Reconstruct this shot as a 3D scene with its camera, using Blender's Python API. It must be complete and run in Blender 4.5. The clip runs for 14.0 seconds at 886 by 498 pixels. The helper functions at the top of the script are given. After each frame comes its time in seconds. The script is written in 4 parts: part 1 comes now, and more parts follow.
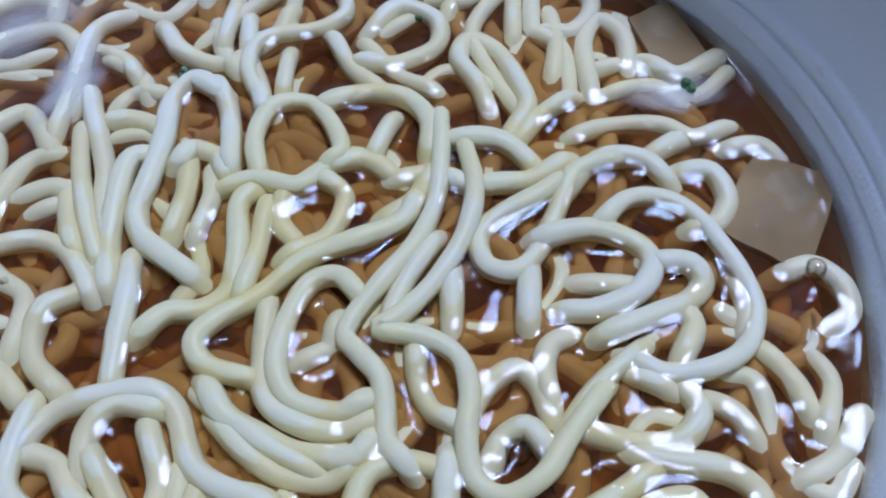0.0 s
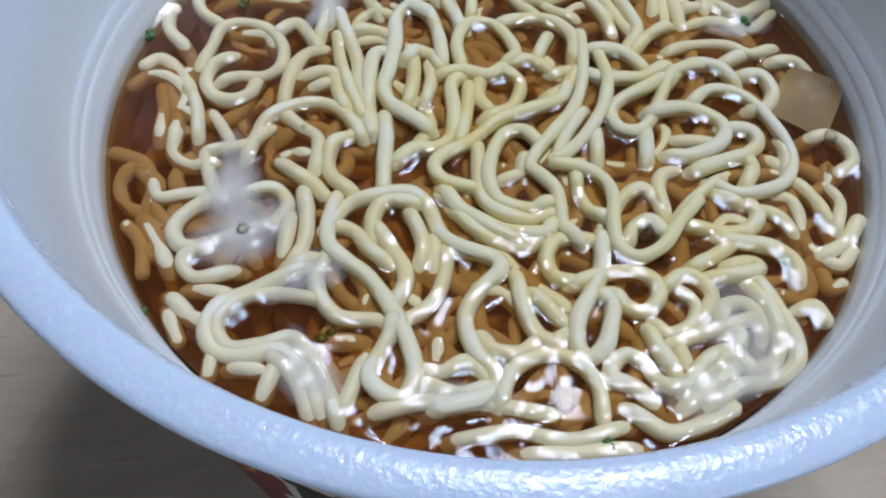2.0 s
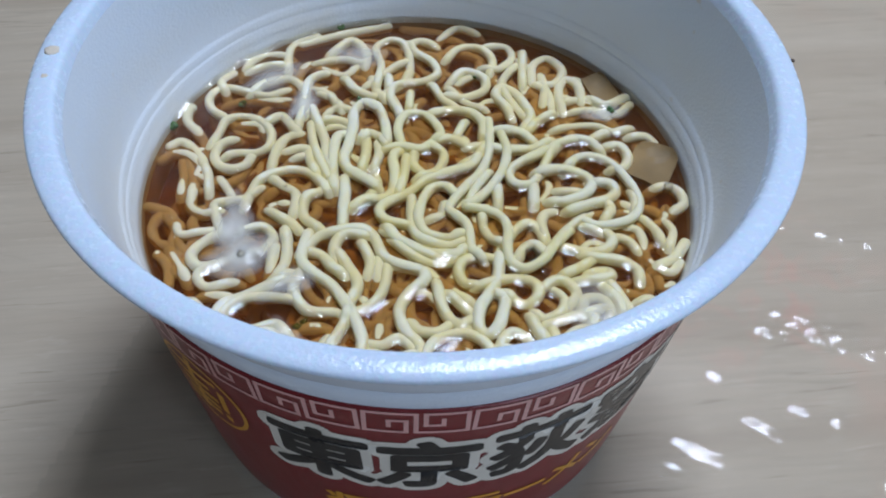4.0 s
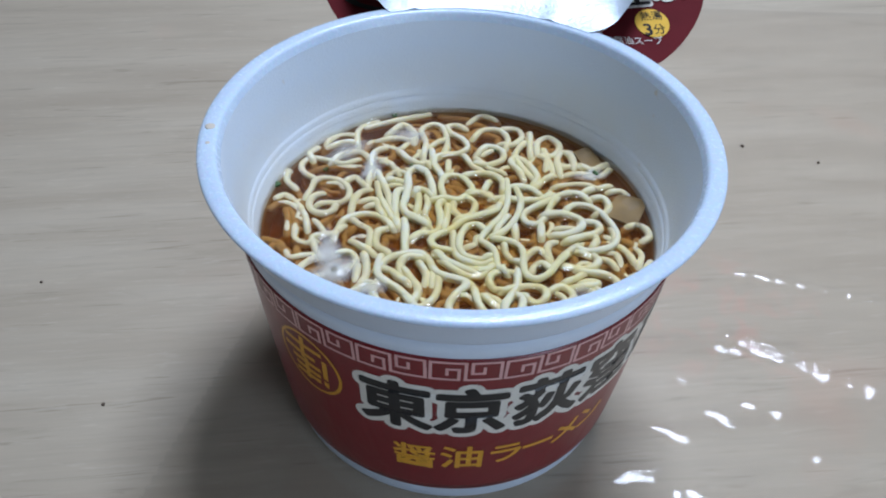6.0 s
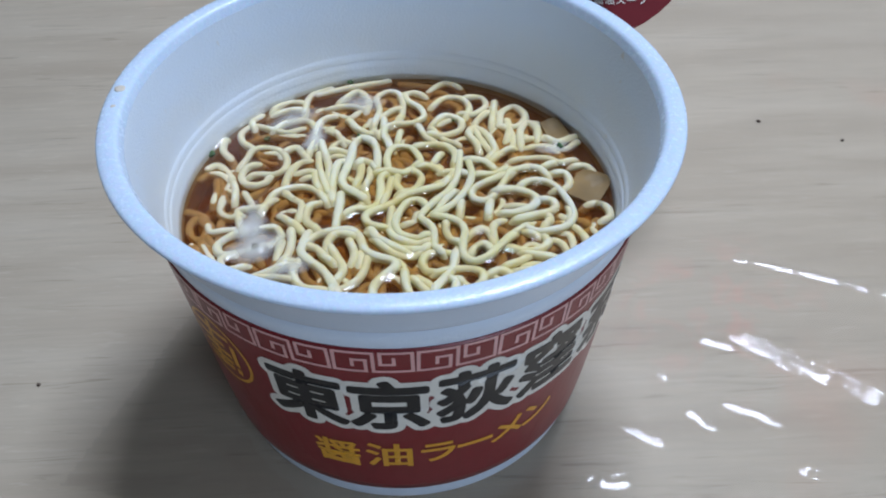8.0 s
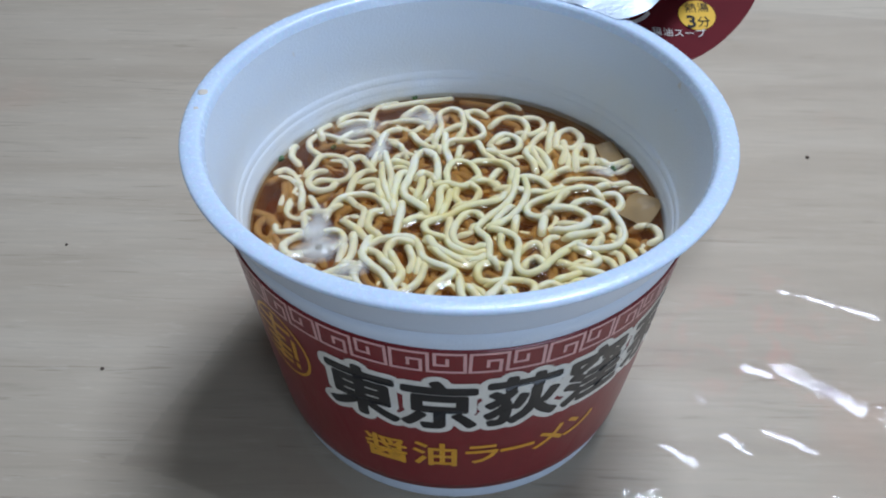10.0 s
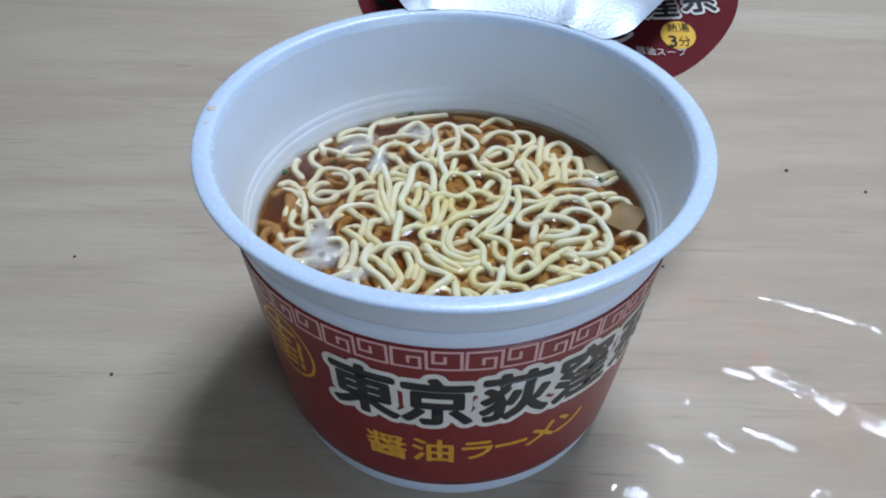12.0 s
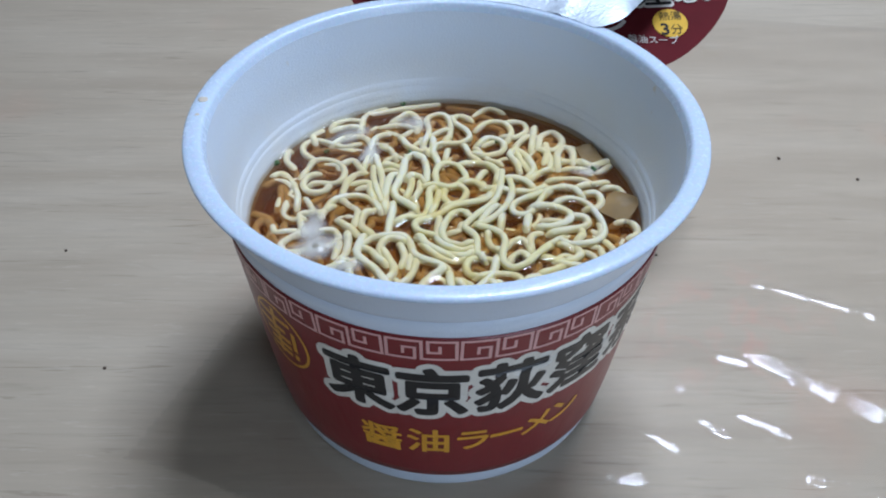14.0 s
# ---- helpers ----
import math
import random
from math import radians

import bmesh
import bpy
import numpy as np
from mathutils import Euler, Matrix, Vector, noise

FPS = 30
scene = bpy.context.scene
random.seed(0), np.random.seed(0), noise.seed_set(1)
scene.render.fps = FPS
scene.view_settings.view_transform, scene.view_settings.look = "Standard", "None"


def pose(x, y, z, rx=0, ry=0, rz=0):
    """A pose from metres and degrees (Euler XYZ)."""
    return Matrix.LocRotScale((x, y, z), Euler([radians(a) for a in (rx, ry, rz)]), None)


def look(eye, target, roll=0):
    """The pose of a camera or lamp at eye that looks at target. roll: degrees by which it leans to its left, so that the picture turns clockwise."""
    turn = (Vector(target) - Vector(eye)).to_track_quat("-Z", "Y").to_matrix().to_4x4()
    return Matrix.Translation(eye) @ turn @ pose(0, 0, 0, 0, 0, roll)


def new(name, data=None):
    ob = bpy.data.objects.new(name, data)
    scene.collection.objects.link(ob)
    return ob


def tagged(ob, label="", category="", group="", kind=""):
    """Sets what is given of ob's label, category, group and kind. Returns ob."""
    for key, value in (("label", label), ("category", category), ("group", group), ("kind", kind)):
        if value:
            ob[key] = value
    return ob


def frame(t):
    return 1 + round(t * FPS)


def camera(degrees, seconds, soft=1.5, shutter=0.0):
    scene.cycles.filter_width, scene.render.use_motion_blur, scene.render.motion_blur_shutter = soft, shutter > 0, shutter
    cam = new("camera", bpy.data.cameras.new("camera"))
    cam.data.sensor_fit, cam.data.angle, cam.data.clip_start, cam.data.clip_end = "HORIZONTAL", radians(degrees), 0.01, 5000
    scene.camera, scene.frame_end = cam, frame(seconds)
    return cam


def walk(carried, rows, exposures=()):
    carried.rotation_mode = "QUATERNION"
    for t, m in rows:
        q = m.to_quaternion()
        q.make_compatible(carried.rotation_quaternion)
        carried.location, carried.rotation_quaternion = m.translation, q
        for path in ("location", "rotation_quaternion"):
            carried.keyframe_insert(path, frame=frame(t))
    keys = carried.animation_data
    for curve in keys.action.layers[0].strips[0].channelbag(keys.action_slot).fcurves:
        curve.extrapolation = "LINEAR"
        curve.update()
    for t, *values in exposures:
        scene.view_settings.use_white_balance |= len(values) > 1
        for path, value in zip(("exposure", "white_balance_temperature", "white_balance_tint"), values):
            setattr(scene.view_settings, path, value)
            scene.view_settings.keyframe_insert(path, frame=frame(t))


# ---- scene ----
cam = camera(50.17, 14.0, soft=2.0)
MM = 0.001
# seconds, place in millimetres, turn in degrees
ROWS = [
    (0, 16.94, -50.71, 149.30, 32.77, -0.08, 1.02),
    (0.5, 8.30, -64.66, 159.47, 32.07, -0.55, 1.30),
    (1, 0.86, -82.08, 170.24, 32.29, -1.04, 2.04),
    (1.5, -1.05, -100.72, 182.49, 32.99, -0.63, 2.40),
    (2, -7.76, -97.13, 180.68, 32.74, -2.00, 1.85),
    (2.5, -9.80, -89.20, 177.23, 32.59, -2.21, 1.95),
    (2.6, -9.84, -90.34, 180.23, 32.78, -2.34, 1.85),
    (3, -0.66, -104.20, 194.25, 34.63, -2.15, 1.32),
    (3.2, 3.34, -110.74, 197.87, 35.81, -1.81, 1.17),
    (5.3, -4.26, -203.00, 239.91, 46.66, -1.69, 0.30),
    (5.5, -6.12, -208.52, 244.01, 46.98, -1.89, 0.13),
    (6, -9.53, -213.40, 253.73, 47.10, -1.89, 0.29),
    (6.5, -12.85, -201.84, 258.69, 45.19, -1.82, 0.62),
    (7, 1.98, -195.06, 249.35, 44.81, -0.90, 1.73),
    (7.2, 13.64, -194.24, 243.63, 45.51, -0.45, 2.03),
    (9.3, 32.43, -198.44, 233.68, 46.50, 0.12, 8.09),
    (9.5, 29.68, -200.81, 235.06, 46.86, -0.20, 8.17),
    (10, 24.10, -205.48, 241.88, 47.32, -0.41, 8.13),
    (10.5, 25.46, -206.19, 241.60, 47.64, -0.30, 7.95),
    (11, 25.11, -206.62, 242.82, 47.66, -0.40, 7.91),
    (11.5, 25.03, -211.49, 245.53, 48.17, -0.45, 7.74),
    (12, 24.06, -218.74, 249.18, 48.48, -0.62, 7.51),
    (12.5, 23.71, -224.10, 253.35, 48.92, -0.90, 7.32),
    (13, 23.14, -222.65, 250.84, 48.91, -0.65, 7.35),
    (13.5, 23.00, -220.98, 248.25, 48.53, -0.58, 7.22),
    (14, 23.58, -218.77, 248.04, 48.05, -0.57, 6.82),
]
# the early stretch is seen through steam: the phone lifts its exposure there
EXPOSURES = [(0.0, -0.28, 5300, 22), (0.5, -0.28, 5200, 22), (1.0, -0.28, 5250, 21), (1.5, -0.18, 5700, 20), (2.0, -0.25, 6450, 15), (2.5, -0.28, 7150, 12),
             (3.0, -0.25, 6650, 12), (5.5, 0.01, 6190, 11), (14.0, 0.01, 6190, 11)]
walk(cam, [(t, pose(x * MM, y * MM, z * MM, rx, ry, rz)) for t, x, y, z, rx, ry, rz in ROWS], EXPOSURES)

# ---- world and light ----
world = bpy.data.worlds.new("room_air")
scene.world = world
world.use_nodes = True
world.node_tree.nodes["Background"].inputs[0].default_value = (0.75, 0.85, 1.0, 1)
world.node_tree.nodes["Background"].inputs[1].default_value = 0.3


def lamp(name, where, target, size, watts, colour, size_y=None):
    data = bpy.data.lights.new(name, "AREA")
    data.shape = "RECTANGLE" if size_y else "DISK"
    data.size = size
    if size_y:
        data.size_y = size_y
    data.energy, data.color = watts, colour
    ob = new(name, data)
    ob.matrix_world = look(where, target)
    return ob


lamp("ceiling_lamp_light", (0.28, 0.54, 1.585), (0.28, 0.5401, 0.0), 0.50, 28, (0.75, 0.845, 1.0), 0.40)
# Unseen bluish fill from the front, added to lighten shade; no window is known.
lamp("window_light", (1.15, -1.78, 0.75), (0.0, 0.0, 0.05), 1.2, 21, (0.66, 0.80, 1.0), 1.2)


# ---- materials ----
class Nodes:
    """A small helper to write node materials."""

    def __init__(self, name):
        self.mat = bpy.data.materials.new(name)
        self.mat.use_nodes = True
        self.tree = self.mat.node_tree
        self.bsdf = self.tree.nodes["Principled BSDF"]
        self.out = self.tree.nodes["Material Output"]

    def add(self, kind, **inputs):
        node = self.tree.nodes.new(kind)
        for key, value in inputs.items():
            node.inputs[key.replace("_", " ")].default_value = value
        return node

    def link(self, a, b):
        self.tree.links.new(a, b)

    def coords(self, scale=(1, 1, 1), turn=0.0):
        tc = self.add("ShaderNodeTexCoord")
        mp = self.add("ShaderNodeMapping")
        mp.inputs["Scale"].default_value = scale
        mp.inputs["Rotation"].default_value = (0, 0, turn)
        self.link(tc.outputs["Object"], mp.inputs["Vector"])
        return mp.outputs["Vector"]

    def noise(self, vector, scale, detail=4.0, rough=0.55, warp=0.0):
        n = self.add("ShaderNodeTexNoise", Scale=scale, Detail=detail, Roughness=rough, Distortion=warp)
        self.link(vector, n.inputs["Vector"])
        return n.outputs["Fac"]

    def ramp(self, fac, *stops):
        r = self.add("ShaderNodeValToRGB")
        el = r.color_ramp.elements
        while len(el) < len(stops):
            el.new(0.5)
        for e, (p, c) in zip(el, stops):
            e.position, e.color = p, (*c, 1) if len(c) == 3 else c
        self.link(fac, r.inputs["Fac"])
        return r.outputs["Color"]

    def mix(self, fac, a, b, blend="MIX"):
        m = self.tree.nodes.new("ShaderNodeMix")
        m.data_type, m.blend_type = "RGBA", blend
        for value, sock in ((fac, m.inputs[0]), (a, m.inputs[6]), (b, m.inputs[7])):
            if hasattr(value, "links"):
                self.link(value, sock)
            else:
                sock.default_value = value
        return m.outputs[2]

    def bump(self, height, strength, distance=0.0005, onto=None):
        b = self.add("ShaderNodeBump", Strength=strength, Distance=distance)
        self.link(height, b.inputs["Height"])
        if onto:
            self.link(onto, b.inputs["Normal"])
        return b.outputs["Normal"]


def mat_wood():
    n = Nodes("pale_wood")
    v = n.coords((1, 1, 1), radians(-7))
    st = n.add("ShaderNodeMapping")
    st.inputs["Scale"].default_value = (1.0, 9, 1)
    n.link(v, st.inputs["Vector"])
    fine = n.add("ShaderNodeMapping")
    fine.inputs["Scale"].default_value = (5, 90, 1)
    n.link(v, fine.inputs["Vector"])
    band = n.noise(st.outputs[0], 5, 3, 0.5, 0.6)
    grain = n.noise(fine.outputs[0], 6, 6, 0.65, 0.3)
    streak = n.noise(st.outputs[0], 16, 5, 0.6, 1.2)
    c = n.ramp(band, (0.3, (0.45, 0.375, 0.285)), (0.55, (0.52, 0.445, 0.345)), (0.75, (0.56, 0.485, 0.385)))
    c = n.mix(n.ramp(streak, (0.56, (0, 0, 0)), (0.72, (0.4, 0.4, 0.4))), c, (0.36, 0.30, 0.22, 1))
    # sparse thin pores and pale flecks
    hair = n.add("ShaderNodeMapping")
    hair.inputs["Scale"].default_value = (3.5, 60, 1)
    n.link(v, hair.inputs["Vector"])
    line = n.noise(hair.outputs[0], 7, 3, 0.55, 0.8)
    c = n.mix(n.ramp(line, (0.63, (0, 0, 0)), (0.69, (0.45, 0.45, 0.45))), c, (0.27, 0.21, 0.15, 1))
    fleck = n.add("ShaderNodeMapping")
    fleck.inputs["Scale"].default_value = (22, 110, 1)
    n.link(v, fleck.inputs["Vector"])
    c = n.mix(n.ramp(n.noise(fleck.outputs[0], 4, 3, 0.6), (0.58, (0, 0, 0)), (0.70, (0.35, 0.35, 0.35))), c, (0.62, 0.55, 0.45, 1))
    c = n.mix(n.ramp(grain, (0.35, (0.22, 0.22, 0.22)), (0.6, (0, 0, 0))), c, (0.34, 0.29, 0.23, 1))
    blot = n.noise(v, 11, 3)
    c = n.mix(n.ramp(blot, (0.62, (0, 0, 0)), (0.75, (0.22, 0.22, 0.22))), c, (0.60, 0.34, 0.24, 1))
    # faint red smears, an old spill
    far = n.add("ShaderNodeVectorMath")
    far.operation = "DISTANCE"
    tc = n.add("ShaderNodeTexCoord")
    n.link(tc.outputs["Object"], far.inputs[0])
    far.inputs[1].default_value = (0.103, 0.026, 0.0)
    near = n.ramp(far.outputs["Value"], (0.006, (1, 1, 1)), (0.045, (0, 0, 0)))
    smear = n.mix(1.0, near, n.ramp(n.noise(v, 75, 4, 0.6, 0.8), (0.52, (0, 0, 0)), (0.68, (0.32, 0.32, 0.32))), "MULTIPLY")
    c = n.mix(smear, c, (0.72, 0.33, 0.25, 1))
    n.link(c, n.bsdf.inputs["Base Color"])
    n.link(n.ramp(grain, (0.3, (0.55, 0.55, 0.55)), (0.7, (0.68, 0.68, 0.68))), n.bsdf.inputs["Roughness"])
    n.link(n.bump(grain, 0.12, 0.0003), n.bsdf.inputs["Normal"])
    return n.mat


def mat_foam(name, stained):
    n = Nodes(name)
    v = n.coords()
    cell = n.add("ShaderNodeTexVoronoi", Scale=1300.0)
    n.link(v, cell.inputs["Vector"])
    small = n.noise(v, 2600, 3)
    stain = n.noise(v, 28, 4, 0.6, 0.5)
    c = n.mix(n.ramp(stain, (0.55, (0, 0, 0)), (0.85, (0.35, 0.35, 0.35))), (0.67, 0.755, 0.87, 1), (0.68, 0.73, 0.80, 1))
    if stained:
        # broth has tinted the wall above the waterline
        split = n.add("ShaderNodeSeparateXYZ")
        n.link(v, split.inputs[0])
        rise = n.add("ShaderNodeMapRange")
        for key, value in (("From Min", 0.066), ("From Max", 0.090), ("To Min", 1.0), ("To Max", 0.0)):
            rise.inputs[key].default_value = value
        n.link(split.outputs["Z"], rise.inputs["Value"])
        patchy = n.mix(0.55, rise.outputs[0], n.ramp(stain, (0.35, (0, 0, 0)), (0.65, (1, 1, 1))), "MULTIPLY")
        c = n.mix(patchy, c, (0.70, 0.68, 0.62, 1))
        spots = n.noise(v, 160, 2)
        c = n.mix(n.ramp(spots, (0.74, (0, 0, 0)), (0.78, (0.45, 0.45, 0.45))), c, (0.60, 0.52, 0.40, 1))
    n.link(c, n.bsdf.inputs["Base Color"])
    n.link(n.ramp(stain, (0.3, (0.3, 0.3, 0.3)), (0.7, (0.42, 0.42, 0.42))), n.bsdf.inputs["Roughness"])
    first = n.bump(cell.outputs["Distance"], 0.2, 0.0003)
    n.link(n.bump(small, 0.3, 0.0002, first), n.bsdf.inputs["Normal"])
    n.bsdf.inputs["Subsurface Weight"].default_value = 0.25
    n.bsdf.inputs["Subsurface Radius"].default_value = (0.004, 0.004, 0.004)
    return n.mat


def mat_rim():
    """Moulded foam with pressed, slightly shiny cells along the edge."""
    n = Nodes("rim_foam")
    v = n.coords()
    cell = n.add("ShaderNodeTexVoronoi", Scale=1100.0)
    n.link(v, cell.inputs["Vector"])
    wide = n.noise(v, 45, 3, 0.6)
    # The cool light's blue is put into this tone; the body's foam has less.
    tone = n.mix(n.ramp(wide, (0.35, (0, 0, 0)), (0.7, (0.6, 0.6, 0.6))), (0.62, 0.745, 0.91, 1), (0.57, 0.70, 0.88, 1))
    n.link(n.mix(0.10, tone, cell.outputs["Color"], "SOFT_LIGHT"), n.bsdf.inputs["Base Color"])
    n.link(n.ramp(n.noise(v, 700, 2), (0.35, (0.13, 0.13, 0.13)), (0.65, (0.30, 0.30, 0.30))), n.bsdf.inputs["Roughness"])
    n.bsdf.inputs["Subsurface Weight"].default_value = 0.2
    n.bsdf.inputs["Subsurface Radius"].default_value = (0.003, 0.003, 0.003)
    first = n.bump(cell.outputs["Distance"], 0.16, 0.0003)
    n.link(n.bump(n.noise(v, 1800, 3), 0.3, 0.0002, first), n.bsdf.inputs["Normal"])
    return n.mat


def mat_plain(name, colour, rough, metal=0.0, vary=0.12, scale=120, bump=0.1, coat=0.0, spec=0.5):
    n = Nodes(name)
    v = n.coords()
    f = n.noise(v, scale, 4)
    dark = tuple(c * (1 - vary) for c in colour)
    light = tuple(min(1, c * (1 + vary)) for c in colour)
    n.link(n.ramp(f, (0.3, dark), (0.7, light)), n.bsdf.inputs["Base Color"])
    n.bsdf.inputs["Roughness"].default_value = rough
    n.bsdf.inputs["Metallic"].default_value = metal
    n.bsdf.inputs["Specular IOR Level"].default_value = spec
    n.bsdf.inputs["Coat Weight"].default_value = coat
    n.bsdf.inputs["Coat Roughness"].default_value = 0.12
    if bump:
        n.link(n.bump(n.noise(v, scale * 4, 3), bump, 0.0003), n.bsdf.inputs["Normal"])
    return n.mat


def mat_sleeve(name, colour):
    """Printed shrink film: gloss with slow waves in it."""
    n = Nodes(name)
    v = n.coords((1, 1, 0.35))
    f = n.noise(v, 300, 3)
    n.link(n.ramp(f, (0.3, tuple(c * 0.92 for c in colour)), (0.7, tuple(min(1, c * 1.06) for c in colour))), n.bsdf.inputs["Base Color"])
    n.bsdf.inputs["Roughness"].default_value = 0.36
    n.bsdf.inputs["Coat Weight"].default_value = 0.15
    n.bsdf.inputs["Coat Roughness"].default_value = 0.15
    n.link(n.bump(n.noise(v, 90, 3, 0.5, 0.5), 0.4, 0.0010), n.bsdf.inputs["Normal"])
    return n.mat


def mat_noodle():
    n = Nodes("wheat_noodle")
    v = n.coords()
    info = n.add("ShaderNodeObjectInfo")
    f = n.noise(v, 230, 4)
    a = n.ramp(info.outputs["Random"], (0.0, (0.76, 0.70, 0.39)), (0.5, (0.78, 0.73, 0.47)), (1.0, (0.79, 0.76, 0.56)))
    c = n.mix(n.ramp(f, (0.35, (0, 0, 0)), (0.75, (0.4, 0.4, 0.4))), a, (0.73, 0.645, 0.37, 1))
    pale = n.noise(v, 38, 3, 0.6, 0.4)
    c = n.mix(n.ramp(pale, (0.50, (0, 0, 0)), (0.66, (0.55, 0.55, 0.55))), c, (0.80, 0.785, 0.71, 1))
    # starch clings to the outer noodles, the heap in the middle stays yellow
    away = n.add("ShaderNodeVectorMath")
    away.operation = "DISTANCE"
    n.link(v, away.inputs[0])
    away.inputs[1].default_value = (0.012, -0.004, 0.067)
    c = n.mix(n.ramp(away.outputs["Value"], (0.022, (0, 0, 0)), (0.052, (0.6, 0.6, 0.6))), c, (0.80, 0.785, 0.71, 1))
    n.link(c, n.bsdf.inputs["Base Color"])
    n.bsdf.inputs["Roughness"].default_value = 0.42
    n.bsdf.inputs["Specular IOR Level"].default_value = 0.28
    n.bsdf.inputs["Subsurface Weight"].default_value = 0.8
    n.bsdf.inputs["Subsurface Radius"].default_value = (0.0045, 0.0040, 0.0026)
    n.link(n.bump(n.noise(v, 380, 4), 0.35, 0.0004), n.bsdf.inputs["Normal"])
    return n.mat


def clear_sheet(name, tint, scale, strength, distance, rough, gain):
    """A thin clear layer: what lies below shows tinted, gloss by Fresnel."""
    n = Nodes(name)
    n.tree.nodes.remove(n.bsdf)
    v = n.coords()
    normal = n.bump(n.noise(v, scale, 3, 0.5, 0.4), strength, distance)
    clear = n.add("ShaderNodeBsdfTransparent", Color=(*tint, 1))
    gloss = n.add("ShaderNodeBsdfGlossy", Roughness=rough)
    n.link(normal, gloss.inputs["Normal"])
    fres = n.add("ShaderNodeFresnel", IOR=gain)
    n.link(normal, fres.inputs["Normal"])
    m = n.add("ShaderNodeMixShader")
    n.link(fres.outputs[0], m.inputs[0])
    n.link(clear.outputs[0], m.inputs[1])
    n.link(gloss.outputs[0], m.inputs[2])
    n.link(m.outputs[0], n.out.inputs["Surface"])
    return n.mat


def tinted_layer(name, tint, haze, much):
    """A depth of broth: tints what lies below and veils it a little with fine cloudy matter."""
    n = Nodes(name)
    n.tree.nodes.remove(n.bsdf)
    clear = n.add("ShaderNodeBsdfTransparent", Color=(*tint, 1))
    cloudy = n.add("ShaderNodeBsdfDiffuse", Color=(*haze, 1))
    m = n.add("ShaderNodeMixShader")
    n.link(n.ramp(n.noise(n.coords(), 70, 3), (0.3, (much * 0.6,) * 3), (0.7, (much * 1.3,) * 3)), m.inputs[0])
    n.link(clear.outputs[0], m.inputs[1])
    n.link(cloudy.outputs[0], m.inputs[2])
    n.link(m.outputs[0], n.out.inputs["Surface"])
    return n.mat


WOOD = mat_wood()
FOAM = mat_foam("white_foam", False)
STAINED = mat_foam("stained_foam", True)
RIM_FOAM = mat_rim()
WALL = mat_plain("painted_wall", (0.72, 0.71, 0.68), 0.8, scale=6, vary=0.04)
LID_GOLD = mat_plain("lid_yellow", (0.70, 0.42, 0.05), 0.5, scale=80, bump=0.05, spec=0.15)
LID_CREAM = mat_plain("lid_cream", (0.66, 0.62, 0.58), 0.5, scale=80, bump=0.05, spec=0.15)
LID_INK = mat_plain("lid_black", (0.02, 0.018, 0.018), 0.5, scale=80, bump=0.05, spec=0.15)
LID_RED = mat_plain("lid_print", (0.105, 0.008, 0.012), 0.75, vary=0.1, scale=60, bump=0.05, spec=0.15)
RED = mat_sleeve("red_print", (0.20, 0.014, 0.019))
INK = mat_sleeve("black_print", (0.012, 0.012, 0.014))
CREAM = mat_sleeve("cream_print", (0.74, 0.72, 0.66))
GOLD = mat_sleeve("yellow_print", (0.72, 0.36, 0.03))
PINK = mat_sleeve("pink_print", (0.70, 0.40, 0.39))
NOODLE = mat_noodle()
SOUP = clear_sheet("soy_broth", (0.985, 0.96, 0.89), 130, 0.35, 0.0007, 0.03, 1.34)
DEPTH = tinted_layer("deep_broth", (0.89, 0.69, 0.45), (0.21, 0.078, 0.030), 0.27)
MURK = mat_plain("murky_broth", (0.21, 0.085, 0.028), 0.5, vary=0.35, scale=90, bump=0.0)
FILM = clear_sheet("clear_film", (0.91, 0.91, 0.915), 60, 0.05, 0.001, 0.06, 1.38)
FOIL = mat_plain("silver_foil", (0.43, 0.49, 0.56), 0.42, 0.6, 0.08, 200, 0.35)
SCALLION = mat_plain("spring_onion", (0.09, 0.19, 0.07), 0.4, vary=0.3, scale=500, coat=0.2)
BAMBOO = mat_plain("bamboo_shoot", (0.25, 0.165, 0.07), 0.6, vary=0.3, scale=140, bump=0.4)
CRUMB = mat_plain("dark_crumb", (0.07, 0.045, 0.03), 0.7, scale=900)


# ---- mesh helpers ----
def part(name, bm, material, parent=None, label=""):
    data = bpy.data.meshes.new(name)
    bm.normal_update()
    bm.to_mesh(data)
    bm.free()
    for p in data.polygons:
        p.use_smooth = True
    data.materials.append(material)
    ob = new(name, data)
    if parent:
        ob.parent = parent
    if label:
        tagged(ob, label)
    return ob


def holder(name, label, category, group="", kind=""):
    return tagged(new(name), label, category, group, kind)


def box(x0, y0, z0, x1, y1, z1, bevel=0.0):
    bm = bmesh.new()
    bmesh.ops.create_cube(bm, size=1)
    for v in bm.verts:
        v.co = Vector((x0 + (v.co.x + 0.5) * (x1 - x0), y0 + (v.co.y + 0.5) * (y1 - y0), z0 + (v.co.z + 0.5) * (z1 - z0)))
    if bevel:
        bmesh.ops.bevel(bm, geom=bm.edges[:], offset=bevel, segments=3, affect="EDGES")
    return bm


def lathe(profile, steps=160):
    """Turns a profile of (radius, height) in millimetres round the z axis."""
    bm = bmesh.new()
    rings = []
    for r, z in profile:
        rings.append([bm.verts.new((r * MM * math.cos(a), r * MM * math.sin(a), z * MM)) for a in (2 * math.pi * i / steps for i in range(steps))])
    for a, b in zip(rings, rings[1:]):
        for i in range(steps):
            j = (i + 1) % steps
            bm.faces.new((a[i], a[j], b[j], b[i]))
    return bm


